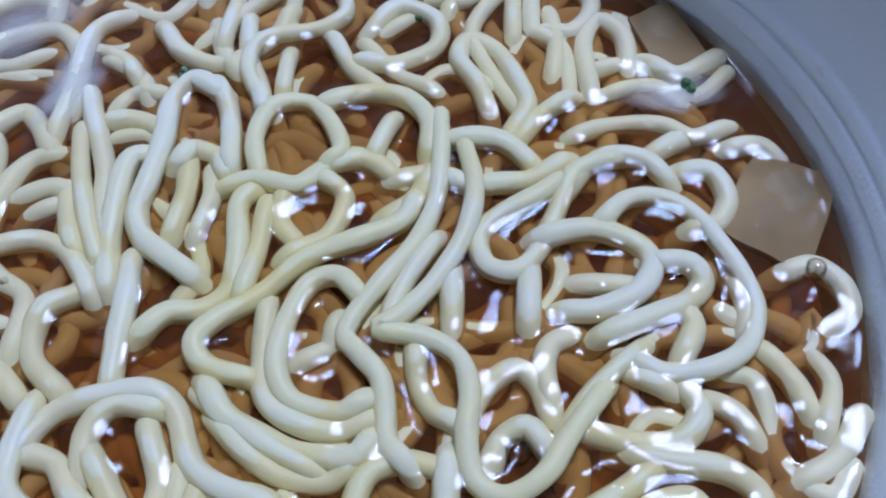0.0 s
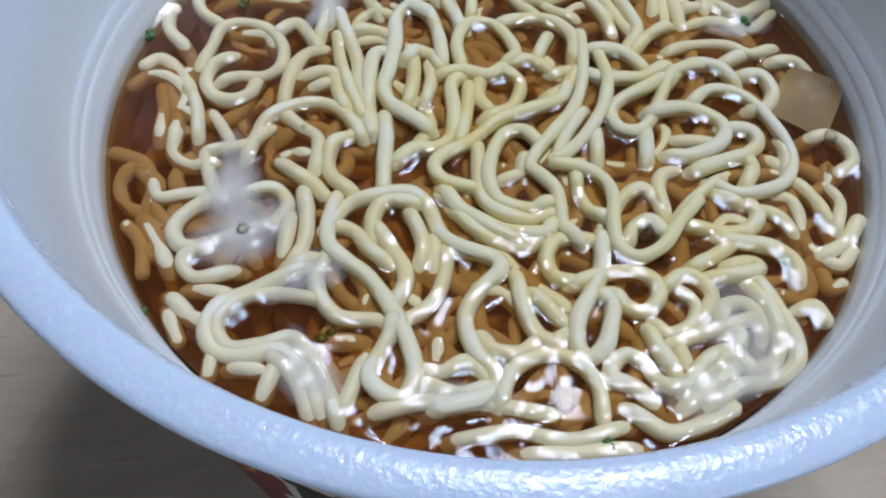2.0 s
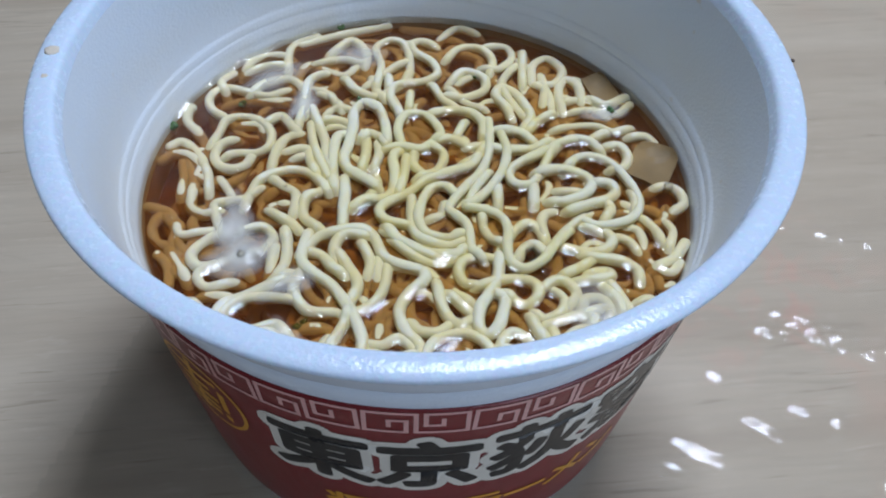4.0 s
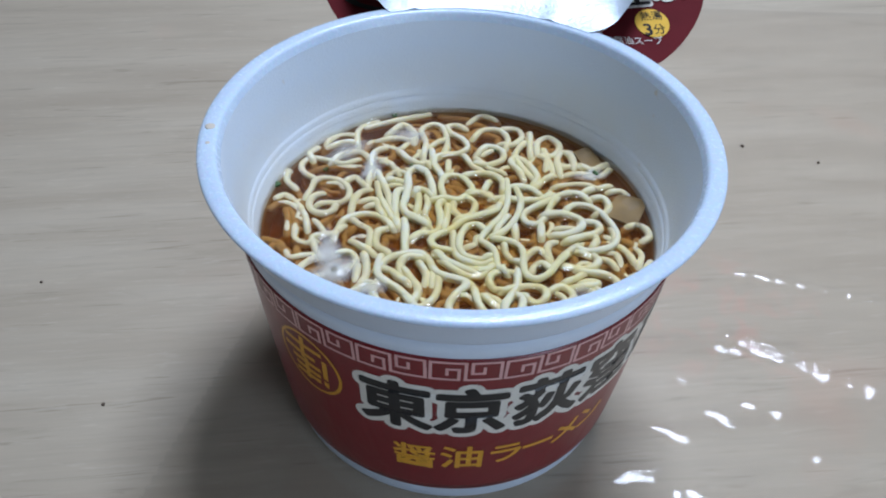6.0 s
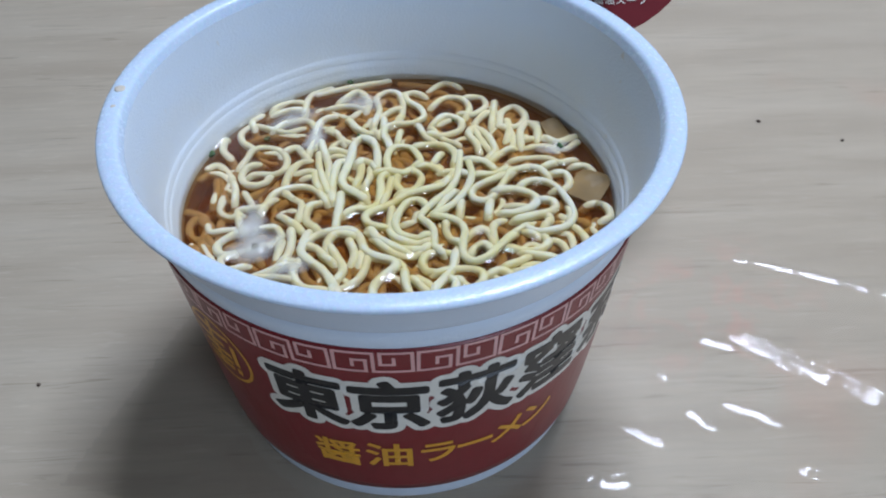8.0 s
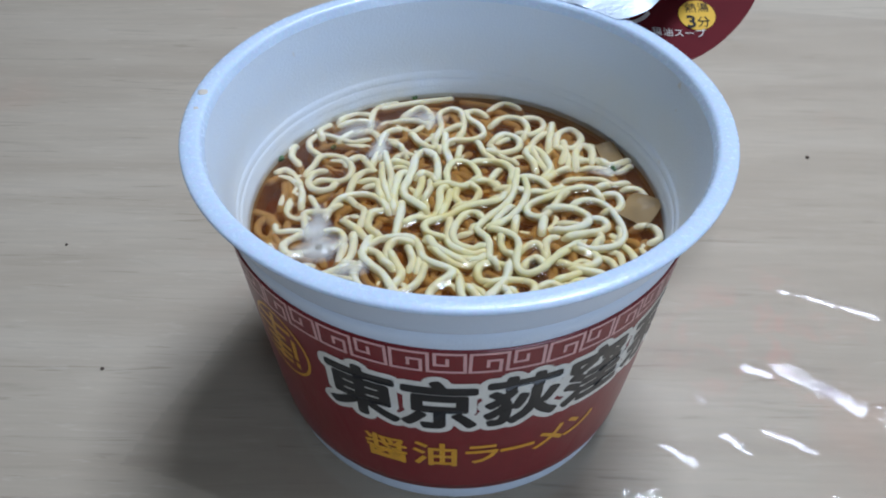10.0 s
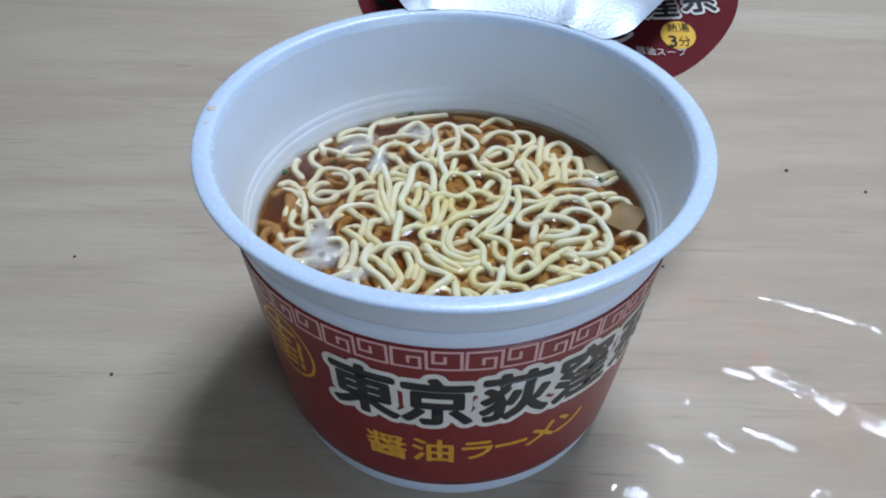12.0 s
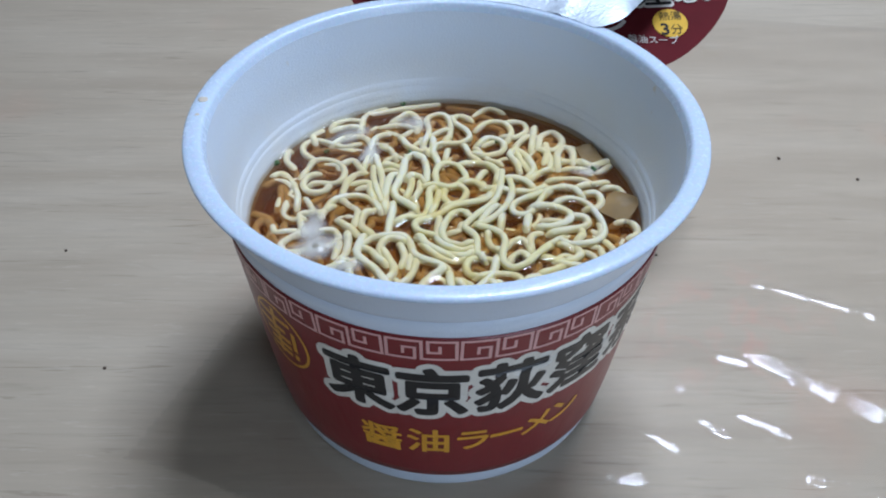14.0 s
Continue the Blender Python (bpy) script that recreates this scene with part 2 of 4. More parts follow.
def spline(points, per):
    """A smooth line through the points."""
    p = [Vector(q) for q in points]
    p = [p[0] * 2 - p[1]] + p + [p[-1] * 2 - p[-2]]
    line = []
    for a, b, c, d in zip(p, p[1:], p[2:], p[3:]):
        for k in range(per):
            t = k / per
            line.append(0.5 * (2 * b + (c - a) * t + (2 * a - 5 * b + 4 * c - d) * t * t + (3 * b - a - 3 * c + d) * t ** 3))
    line.append(p[-2])
    return line


def tube(points, radius, sides=10, flat=1.0, per=5, uneven=0.0):
    """A soft strand through the points (millimetres), with rounded ends."""
    line = spline(points, per)
    bm = bmesh.new()
    rings = []
    n = len(line)
    ends = ((0.35, -0.75), (0.75, -0.45))
    plan = []
    d0 = (line[1] - line[0]).normalized()
    d1 = (line[-1] - line[-2]).normalized()
    for s, o in ends:
        plan.append((line[0] + d0 * o * radius, d0, s))
    for i, q in enumerate(line):
        swell = 1 + uneven * (math.sin(q.x * 0.9 + q.y * 0.5) + 0.7 * math.sin(q.y * 1.3 - q.x * 0.4))
        plan.append((q, (line[min(i + 1, n - 1)] - line[max(i - 1, 0)]).normalized(), swell))
    for s, o in reversed(ends):
        plan.append((line[-1] - d1 * o * radius, d1, s))
    for q, d, s in plan:
        side = d.cross(Vector((0, 0, 1)))
        side = side.normalized() if side.length > 1e-4 else Vector((1, 0, 0))
        up = side.cross(d)
        ring = []
        for k in range(sides):
            a = 2 * math.pi * k / sides
            ring.append(bm.verts.new((q + (side * math.cos(a) + up * math.sin(a) * flat) * radius * s) * MM))
        rings.append(ring)
    for a, b in zip(rings, rings[1:]):
        for i in range(sides):
            j = (i + 1) % sides
            bm.faces.new((a[i], a[j], b[j], b[i]))
    bm.faces.new(rings[0][::-1])
    bm.faces.new(rings[-1])
    return bm


# ---- the room that closes the place ----
def build_room():
    x0, x1, y0, y1, z0, z1 = -1.8, 1.8, -1.9, 1.9, -0.72, 1.66
    w = 0.1
    tagged(part("floor", box(x0, y0, z0 - w, x1, y1, z0), WOOD), "plain floor under the table", "floor", kind="structure")
    tagged(part("ceiling", box(x0, y0, z1, x1, y1, z1 + w), WALL), "plain pale ceiling", "ceiling", kind="structure")
    for name, b in (("wall_north", (x0, y1, z0, x1, y1 + w, z1)), ("wall_south", (x0, y0 - w, z0, x1, y0, z1)),
                    ("wall_east", (x1, y0, z0, x1 + w, y1, z1)), ("wall_west", (x0 - w, y0, z0, x0, y1, z1))):
        tagged(part(name, box(*b), WALL), "plain pale painted wall", "wall", kind="structure")


def build_lamp_and_fill():
    light = holder("ceiling_lamp", "flat white ceiling lamp over the table", "lamp")
    part("housing", box(-0.07, 0.28, 1.60, 0.63, 0.80, 1.66, 0.01), WALL, light)
    # Added bars round the fill lamp, out of view; no real opening stands here.
    surround = tagged(new("fill_surround"), "added unseen frame round the fill light", "window", kind="structure")
    for x0, z0, x1, z1 in ((0.5, 0.06, 1.8, 0.12), (0.5, 1.38, 1.8, 1.44), (0.5, 0.12, 0.55, 1.38), (1.75, 0.12, 1.8, 1.38)):
        part("window_frame", box(x0, -1.9, z0, x1, -1.82, z1, 0.004), WALL, surround)


def build_table():
    t = holder("table", "pale wood-grain table under the noodle cup", "table")
    part("tabletop", box(-0.62, -0.42, -0.025, 0.62, 0.52, 0.0, 0.003), WOOD, t)
    for x in (-0.56, 0.51):
        for y in (-0.37, 0.42):
            part("leg", box(x, y, -0.72, x + 0.05, y + 0.05, -0.025, 0.003), WOOD, t)


# ---- the cup ----
RB, SLOPE = 54.1, 0.1235          # radius of the foot, taper
SOUP_R, SOUP_Z = 58.7, 65.8
LEVEL = 66.75                      # the broth's surface between the noodles


def wall_r(z):
    return RB + SLOPE * z - 1.7 * math.exp(-z / 8)


def on_cup(theta, z, out=0.0):
    """A point on the cup's outside: degrees from the front towards +x, height in millimetres."""
    r = (wall_r(z) + out) * MM
    a = radians(theta)
    return Vector((r * math.sin(a), -r * math.cos(a), z * MM))


def wrap(bm, theta, z, out):
    """Bends a flat drawing (millimetres) onto the cup, its origin at theta, z."""
    for v in bm.verts:
        r = wall_r(z + v.co.y)
        v.co = on_cup(theta + math.degrees(v.co.x / r), z + v.co.y, out + v.co.z)
    return bm


def cut_fine(bm, step=1.5):
    xs = [v.co.x for v in bm.verts]
    x = min(xs) + step
    while x < max(xs):
        bmesh.ops.bisect_plane(bm, geom=bm.verts[:] + bm.edges[:] + bm.faces[:], plane_co=(x, 0, 0), plane_no=(1, 0, 0))
        x += step
    return bm


def lettering(body, size, bold=0.0, shear=0.0, wide=1.0):
    """Flat letters in millimetres, centred on their origin."""
    c = bpy.data.curves.new("letters", "FONT")
    c.body, c.size, c.offset, c.shear, c.resolution_u = body, 1.0, bold, shear, 3
    ob = new("letters", c)
    graph = bpy.context.evaluated_depsgraph_get()
    data = ob.evaluated_get(graph).to_mesh()
    bm = bmesh.new()
    bm.from_mesh(data)
    ob.evaluated_get(graph).to_mesh_clear()
    bpy.data.objects.remove(ob)
    bpy.data.curves.remove(c)
    cx, cy = 0.5 * len(body), 0.38
    for v in bm.verts:
        v.co = Vector(((v.co.x - cx) * size * wide, (v.co.y - cy) * size, 0))
    return bm


def thick_letter(body, size, grow, rings, wide=1.0):
    """A letter swollen by that many millimetres."""
    bm = bmesh.new()
    spare = bpy.data.meshes.new("spare")
    flat = cut_fine(lettering(body, size, 0.0, 0.0, wide))
    flat.to_mesh(spare)
    flat.free()
    steps = 0
    for ring in range(rings + 1):
        count = 1 if ring == 0 else 10 + 4 * ring
        for k in range(count):
            a = 2 * math.pi * (k + 0.5 * ring) / count
            d = Vector((math.cos(a), math.sin(a), 0)) * grow * ring / max(rings, 1)
            start = len(bm.verts)
            bm.from_mesh(spare)
            bm.verts.ensure_lookup_table()
            for v in bm.verts[start:]:
                v.co += d
                v.co.z = steps * 0.0015
            steps += 1
    bpy.data.meshes.remove(spare)
    return bm


def ribbon(points, width):
    """A flat line of that width through corner points."""
    bm = bmesh.new()
    for (ax, ay), (bx, by) in zip(points, points[1:]):
        d = Vector((bx - ax, by - ay))
        d.normalize()
        s = Vector((-d.y, d.x)) * width / 2
        e = d * width / 2
        a, b = Vector((ax, ay)) - e, Vector((bx, by)) + e
        n = max(1, int((b - a).length / 1.5))
        row = []
        for k in range(n + 1):
            q = a + (b - a) * k / n
            row.append((bm.verts.new((q.x + s.x, q.y + s.y, 0)), bm.verts.new((q.x - s.x, q.y - s.y, 0))))
        for (p0, p1), (q0, q1) in zip(row, row[1:]):
            bm.faces.new((p0, p1, q1, q0))
    return bm


def build_cup():
    cup = holder("noodle_cup", "white foam noodle cup with glossy red printed sleeve", "cup")
    body = [(0.01, 2.5), (RB - 8.5, 2.5), (RB - 6.5, 0.4), (RB - 3.0, 0.0), (RB - 2.0, 0.5), (wall_r(2), 2.0), (wall_r(4.5), 4.5)]
    body += [(wall_r(z), z) for z in (9, 20, 40, 60, 80, 84.2)]
    body += [(wall_r(84.5) - 0.5, 84.5), (wall_r(84.9) - 0.5, 84.9), (wall_r(85.3) + 0.35, 85.2), (65.4, 86.5), (67.3, 91.0), (69.2, 94.8), (70.3, 97.0)]
    part("body", lathe(body), FOAM, cup)
    lip = [(70.3, 97.0), (71.4, 98.0), (71.95, 98.5), (72.15, 98.9), (72.05, 99.35), (71.6, 99.7), (70.6, 99.9), (69.2, 100.0), (67.9, 99.95), (67.3, 99.75), (66.9, 99.35), (66.65, 98.8), (66.0, 97.0)]
    part("rim", lathe(lip, 240), RIM_FOAM, cup, "thick rounded foam rim")
    inner = [(66.0, 97.0), (64.6, 90.0), (62.7, 81.0), (61.35, 74.9), (61.0, 74.3), (60.55, 74.0), (60.5, 72.4), (60.2, 72.0), (59.85, 71.8), (59.8, 69.6), (59.45, 69.2), (SOUP_R, SOUP_Z), (57, 52), (53, 22), (50, 6), (0.01, 5)]
    part("inner_wall", lathe(inner), STAINED, cup, "smooth inside wall with stained waterline")
    zs = [9.0 + (78.6 - 9.0) * k / 24 for k in range(25)]
    sleeve = part("sleeve", lathe([(wall_r(zs[0]), zs[0])] + [(wall_r(z) + 0.3, z) for z in zs] + [(wall_r(zs[-1]), zs[-1])]), RED, cup, "glossy dark red printed sleeve")
    # a border of key pattern
    low, tall = 69.9, 7.3
    key = [(0.5, 0.3), (0.5, 0.62), (0.86, 0.62), (0.86, 0.0), (0.0, 0.0), (0.0, 1.0), (1.06, 1.0), (1.06, 0.0), (2.12, 0.0), (2.12, 1.0), (1.26, 1.0), (1.26, 0.38), (1.62, 0.38), (1.62, 0.7)]
    cell = 8.3
    for k in range(21):
        bm = ribbon([((x - 1.06) * cell, (y - 0.5) * tall) for x, y in key], 0.85)
        part("key_pattern", wrap(bm, 1.2 + k * 360 / 21, low + tall / 2, 0.42), PINK, sleeve)
    # the title and the line under it
    title = (("東", -15.6, 54.6), ("京", 3.6, 54.6), ("荻", 23.4, 55.4), ("窪", 43.2, 55.6), ("系", 63.0, 55.6))
    for body_text, theta, z in title:
        part("title_outline", wrap(thick_letter(body_text, 22.5, 2.8, 3, 0.90), theta, z, 0.36), CREAM, sleeve, "cream outline of a brush letter")
        part("title_letter", wrap(thick_letter(body_text, 22.5, 0.8, 1, 0.90), theta, z, 0.50), INK, sleeve, "black brush letter")
    line = (("醤", -11.0, 28.6, 13), ("油", 2.5, 29.6, 13), ("ラ", 14.7, 30.0, 11.5), ("ー", 24.5, 30.4, 11.5), ("メ", 33.8, 31.2, 11.5), ("ン", 42.7, 32.0, 11.5))
    for body_text, theta, z, size in line:
        part("subtitle_letter", wrap(thick_letter(body_text, size, 0.28, 1), theta, z, 0.42), GOLD, sleeve, "yellow brush letter")
    # the round badge: plain shapes in its colours
    ring = bmesh.new()
    steps = 64
    a = [ring.verts.new((11.6 * math.cos(2 * math.pi * i / steps), 12.4 * math.sin(2 * math.pi * i / steps), 0)) for i in range(steps)]
    b = [ring.verts.new((10.6 * math.cos(2 * math.pi * i / steps), 11.4 * math.sin(2 * math.pi * i / steps), 0)) for i in range(steps)]
    for i in range(steps):
        j = (i + 1) % steps
        ring.faces.new((a[i], a[j], b[j], b[i]))
    part("badge_ring", wrap(ring, -41.0, 55.6, 0.42), GOLD, sleeve, "yellow ring")
    for bar in ([(-7.5, 6.5), (5, 7)], [(-1, 9.5), (-2, 1)], [(-8.5, 2), (2, 2.5)], [(-6, -1.5), (3.5, -1)], [(-5, -4.5), (3, -4.2)], [(-1, 0), (-1.5, -8)], [(-5.5, -7.5), (2.5, -7)], [(6.4, 4), (5.8, -3)], [(5.6, -6), (5.5, -6.8)]):
        part("badge_bar", wrap(ribbon(bar, 1.7), -41.0, 55.6, 0.42), GOLD, sleeve, "yellow brush mark")
    return cup


SPAN, CELLS = 60.0, 264


def broth_heights():
    """Heights of the broth in millimetres on a square grid: level, and drawn up along the noodles that break it."""
    axis = np.linspace(-SPAN, SPAN, CELLS)
    step = axis[1] - axis[0]
    gx, gy = np.meshgrid(axis, axis)
    rise = np.zeros((CELLS, CELLS))
    reach = 7
    for x, y, top in WET_LINES:
        up = min(top + 0.06 - LEVEL, 0.58)
        if up <= 0 or max(abs(x), abs(y)) > SPAN - 1:
            continue
        i, j = int((x + SPAN) / step), int((y + SPAN) / step)
        window = (slice(max(0, j - reach), j + reach + 2), slice(max(0, i - reach), i + reach + 2))
        d = np.maximum(np.hypot(gx[window] - x, gy[window] - y) - 0.8, 0.0)
        rise[window] = np.maximum(rise[window], up * np.exp(-(d / 1.1) ** 2))
    for _ in range(2):
        soft = np.pad(rise, 1, mode="edge")
        rise = (soft[:-2, 1:-1] + soft[2:, 1:-1] + soft[1:-1, :-2] + soft[1:-1, 2:] + 2 * soft[1:-1, 1:-1]) / 6
    rise += 0.12 * np.sin(gx * 0.31 + 1.3 * np.sin(gy * 0.17)) * np.sin(gy * 0.27 + 0.8) + 0.13 * np.sin(gx * 0.9 + 2.0 * np.sin(gy * 0.33)) * np.sin(gy * 0.8 + 1.5 * np.sin(gx * 0.4))
    return LEVEL + rise


def broth_z(x, y):
    u, v = (x + SPAN) / (2 * SPAN) * (CELLS - 1), (y + SPAN) / (2 * SPAN) * (CELLS - 1)
    i, j = min(max(int(u), 0), CELLS - 2), min(max(int(v), 0), CELLS - 2)
    a, b = u - i, v - j
    return float((HEIGHTS[j, i] * (1 - a) + HEIGHTS[j, i + 1] * a) * (1 - b) + (HEIGHTS[j + 1, i] * (1 - a) + HEIGHTS[j + 1, i + 1] * a) * b)


def disc_mesh(radius, rings, steps, height):
    """A round sheet whose height at x, y is a function."""
    verts, faces = [(0, 0, height(0, 0) * MM)], []
    for k in range(1, rings + 1):
        r = radius * k / rings
        for i in range(steps):
            x, y = r * math.cos(2 * math.pi * i / steps), r * math.sin(2 * math.pi * i / steps)
            verts.append((x * MM, y * MM, height(x, y) * MM))
    for i in range(steps):
        j = (i + 1) % steps
        faces.append((0, 1 + i, 1 + j))
        for k in range(rings - 1):
            a, b = 1 + k * steps, 1 + (k + 1) * steps
            faces.append((a + i, b + i, b + j, a + j))
    data = bpy.data.meshes.new("sheet")
    data.from_pydata(verts, [], faces)
    bm = bmesh.new()
    bm.from_mesh(data)
    bpy.data.meshes.remove(data)
    return bm


def build_soup():
    def top(x, y):
        return broth_z(x, y) + 0.7 * max(0.0, (math.hypot(x, y) - SOUP_R + 2.0) / 2.0) ** 2

    soup = tagged(part("broth", disc_mesh(SOUP_R, 130, 360, top), SOUP), "clear brown soy broth filling the foam cup", "soup")
    for drop, wave in ((0.75, 0.3), (2.2, 0.6)):
        part("broth_layer", disc_mesh(SOUP_R - 0.25 * drop, 40, 120, lambda x, y: LEVEL - drop + wave * noise.noise(Vector((x * 0.35, y * 0.35, drop)))), DEPTH, soup, "deeper darker broth")
    part("broth_depth", disc_mesh(SOUP_R - 1.6, 12, 96, lambda x, y: LEVEL - 7.0), MURK, soup, "murky dark brown broth")
    return soup


WET_LINES = []
GROUP = "noodles in the broth"


def noodle(*points, lift=0.0, r=1.22):
    """One noodle through (x, y) or (x, y, h) points in millimetres, h above the broth."""
    salt = points[0][0] * 0.37 + points[-1][1] * 0.53
    path = []
    for k, p in enumerate(points):
        wave = 0.35 * math.sin(salt + 1.7 * k)
        path.append(Vector((p[0], p[1], SOUP_Z + (p[2] if len(p) > 2 else wave) + lift * 0.58 - 0.35)))
    # the ends dive under their neighbours
    for end, near in ((0, 1), (-1, -2)):
        away = path[end] - path[near]
        away.z = 0
        tip = path[end] + away.normalized() * 2.8
        if math.hypot(tip.x, tip.y) < 56.5:
            tip.z -= 3.0
            path.insert(0 if end == 0 else len(path), tip)
    r *= 1 + 0.09 * math.sin(salt * 5.1)
    WET_LINES.extend((q.x, q.y, q.z + r) for q in spline(path, 6))
    return tagged(part("noodle", tube(path, r, uneven=0.035), NOODLE), "pale yellow curly wheat noodle, wet and glossy", "noodle", GROUP)


def deep_strands(count, low, high, seed):
    rng = random.Random(seed)
    for _ in range(count):
        x, y = 60, 0
        while math.hypot(x, y) > 50:
            x, y = rng.uniform(-52, 52), rng.uniform(-52, 52)
        h = rng.uniform(low, high)
        a, bend = rng.uniform(0, 6.28), rng.choice((-1, 1))
        pts = []
        for k in range(rng.randint(7, 12)):
            pts.append((x, y, h + rng.uniform(-0.6, 0.6)))
            if rng.random() < 0.22:
                bend = -bend
            a += bend * rng.uniform(0.3, 1.1)
            nx, ny = x + 4.2 * math.cos(a), y + 4.2 * math.sin(a)
            if math.hypot(nx, ny) > 55.5:
                a += 2.2 * bend
                nx, ny = x + 4.2 * math.cos(a), y + 4.2 * math.sin(a)
                if math.hypot(nx, ny) > 56:
                    break
            x, y = nx, ny
        if len(pts) > 3:
            yield pts


build_room()
build_lamp_and_fill()
build_table()
build_cup()
# the noodles at the surface, strand by strand
noodle((-46.7, 10.1), (-45.4, 14.4), (-44.5, 18.2), (-41.6, 20.3), (-37.3, 19.3), (-34.0, 15.2), (-33.7, 10.6), (-36.3, 8.4), (-40.2, 8.0), (-42.4, 6.5), lift=0.8)
noodle((-42.2, 11.9), (-44.6, 10.0), (-45.3, 7.0), (-43.8, 4.0), (-40.6, 2.7), (-38.0, 4.4), (-37.2, 7.2), lift=0.4)
noodle((-41.5, 18.0), (-36.9, 17.9), (-35.4, 15.5), lift=-1.2)
noodle((-44.2, 19.0), (-48.1, 21.7), (-49.7, 25.7), (-48.6, 29.2), (-45.7, 30.1), (-40.9, 28.4), (-36.1, 27.8), (-32.0, 30.0), lift=0.6)
noodle((-45.4, 25.2), (-40.9, 26.9), (-35.2, 26.8), (-30.4, 26.9), lift=-1.4)
noodle((-53.1, 22.7), (-53.7, 21.2), (-53.2, 17.9), (-50.3, 14.6), lift=0.2)
noodle((-51.1, 16.6), (-48.4, 11.9), (-47.5, 8.9), lift=-2)
noodle((-55.7, 9.5), (-53.4, 11.1), (-50.4, 9.5), (-48.4, 6.7), (-47.4, 4.5), lift=-0.2)
noodle((-57.1, 5.7), (-55.1, 7.9), (-51.5, 7.5), (-48.2, 4.4), (-48.5, 0.2), lift=-0.8)
noodle((-52.2, 5.4), (-51.2, 1.5), (-50.7, -4.0), lift=-1)
noodle((-49.7, 3.0), (-48.6, -0.8), (-48.4, -4.1), lift=-1.4)
noodle((-47.2, 4.5), (-45.6, 0.7), (-44.5, -4.7), lift=0.4)
noodle((-43.1, 0.2), (-40.7, -3.3), (-39.5, -5.3), lift=-0.4)
noodle((-27.2, 14.9), (-30.2, 13.5), (-31.8, 9.2), (-32.3, 5.6), (-32.4, 3.4), lift=0.3)
noodle((-34.9, 18.2), (-32.4, 20.7), (-30.1, 18.6), (-28.1, 15.4), lift=0.4)
noodle((-36.5, -8.3), (-35.8, -4.6), (-34.6, -1.0), (-31.5, 1.7), (-27.3, 3.3), (-23.7, 2.2), (-20.9, -0.9), (-19.4, -3.5), lift=1)
noodle((-19.2, -0.7), (-21.0, -3.3), (-23.5, -5.0), (-24.2, -8.0), (-23.4, -11.0), (-20.4, -13.8), lift=0.9)
noodle((-31.7, 0.3), (-29.0, -1.7), (-26.5, -3.2), (-25.8, -6.3), (-26.0, -10.0), lift=0)
noodle((-31.1, -9.2), (-28.8, -10.9), (-26.1, -12.7), (-24.1, -14.8), lift=0.3)
noodle((-31.4, -7.7), (-29.8, -6.6), (-27.7, -6.7), lift=-0.8)
noodle((-10.7, 24.0), (-13.6, 25.5), (-15.6, 22.4), (-15.4, 16.7), (-16.0, 10.6), (-16.7, 7.0), (-15.6, 3.7), (-12.8, 1.1), (-9.7, -1.1), lift=1.9)
noodle((-16.2, 14.5), (-18.7, 13.3), (-19.1, 7.1), (-18.7, 1.5), (-18.0, -2.3), lift=1.6)
noodle((-16.1, 0.5), (-15.6, -3.6), (-15.6, -8.8), (-15.4, -13.6), lift=1.4)
noodle((-26.8, 20.5), (-25.7, 23.8), (-24.2, 20.1), (-21.6, 13.4), (-20.8, 8.7), (-19.1, 3.6), lift=1)
noodle((-25.1, 17.9), (-24.3, 13.1), (-22.4, 7.3), (-20.3, 2.3), (-19.3, 0.5), lift=1.2)
noodle((-24.7, 10.0), (-24.0, 5.9), (-22.3, 2.1), lift=0.6)
noodle((-29.7, 8.7), (-26.7, 10.1), (-24.0, 9.4), lift=0)
noodle((-28.2, 6.5), (-25.7, 7.8), lift=-0.4)
noodle((-24.9, 30.6), (-22.0, 28.6), (-20.5, 26.3), lift=0.6)
noodle((-22.2, 21.4), (-20.5, 23.6), (-17.3, 23.8), lift=0.2)
noodle((-21.6, 19.5), (-18.4, 19.5), (-15.7, 17.9), lift=0.6)
noodle((-21.0, 17.2), (-17.8, 17.7), (-15.9, 16.4), lift=-0.4)
noodle((-10.5, 24.8), (-9.0, 21.7), (-8.0, 17.3), (-7.5, 13.1), lift=1.8)
noodle((-8.2, 35.1), (-7.6, 29.6), (-6.0, 25.7), (-5.0, 21.9), lift=1.2)
noodle((-12.1, 35.0), (-10.6, 30.2), (-8.9, 27.7), lift=0.4)
noodle((-2.8, 30.0), (-2.9, 24.7), lift=1.2)
noodle((-4.2, 11.9), (-5.2, 16.7), (-3.7, 21.5), (0.1, 22.5), (2.8, 19.8), (4.6, 15.3), (3.2, 13.6), lift=2)
noodle((-13.0, 13.7), (-11.9, 15.4), (-9.2, 14.5), (-8.0, 12.2), lift=1.4)
noodle((-12.4, 14.3), (-12.0, 9.5), (-12.5, 4.3), lift=0.8)
noodle((-9.6, 12.8), (-9.1, 8.7), (-9.9, 4.0), lift=0.6)
noodle((-15.9, 9.2), (-10.3, 3.8), (-8.8, -0.6), (-10.8, -4.0), lift=-0.5)
noodle((-7.9, 10.1), (-4.4, 11.2), (0.1, 10.3), (2.8, 12.9), (5.6, 14.9), lift=1.5)
noodle((-3.0, 7.8), (-3.2, 2.7), (-4.1, -2.8), lift=1.4)
noodle((13.0, 9.1), (11.5, 5.8), (7.1, 3.4), (1.8, 1.0), (-2.4, -3.3), (-6.2, -6.2), (-8.0, -8.8), (-6.5, -11.2), (-1.9, -12.5), lift=1.8)
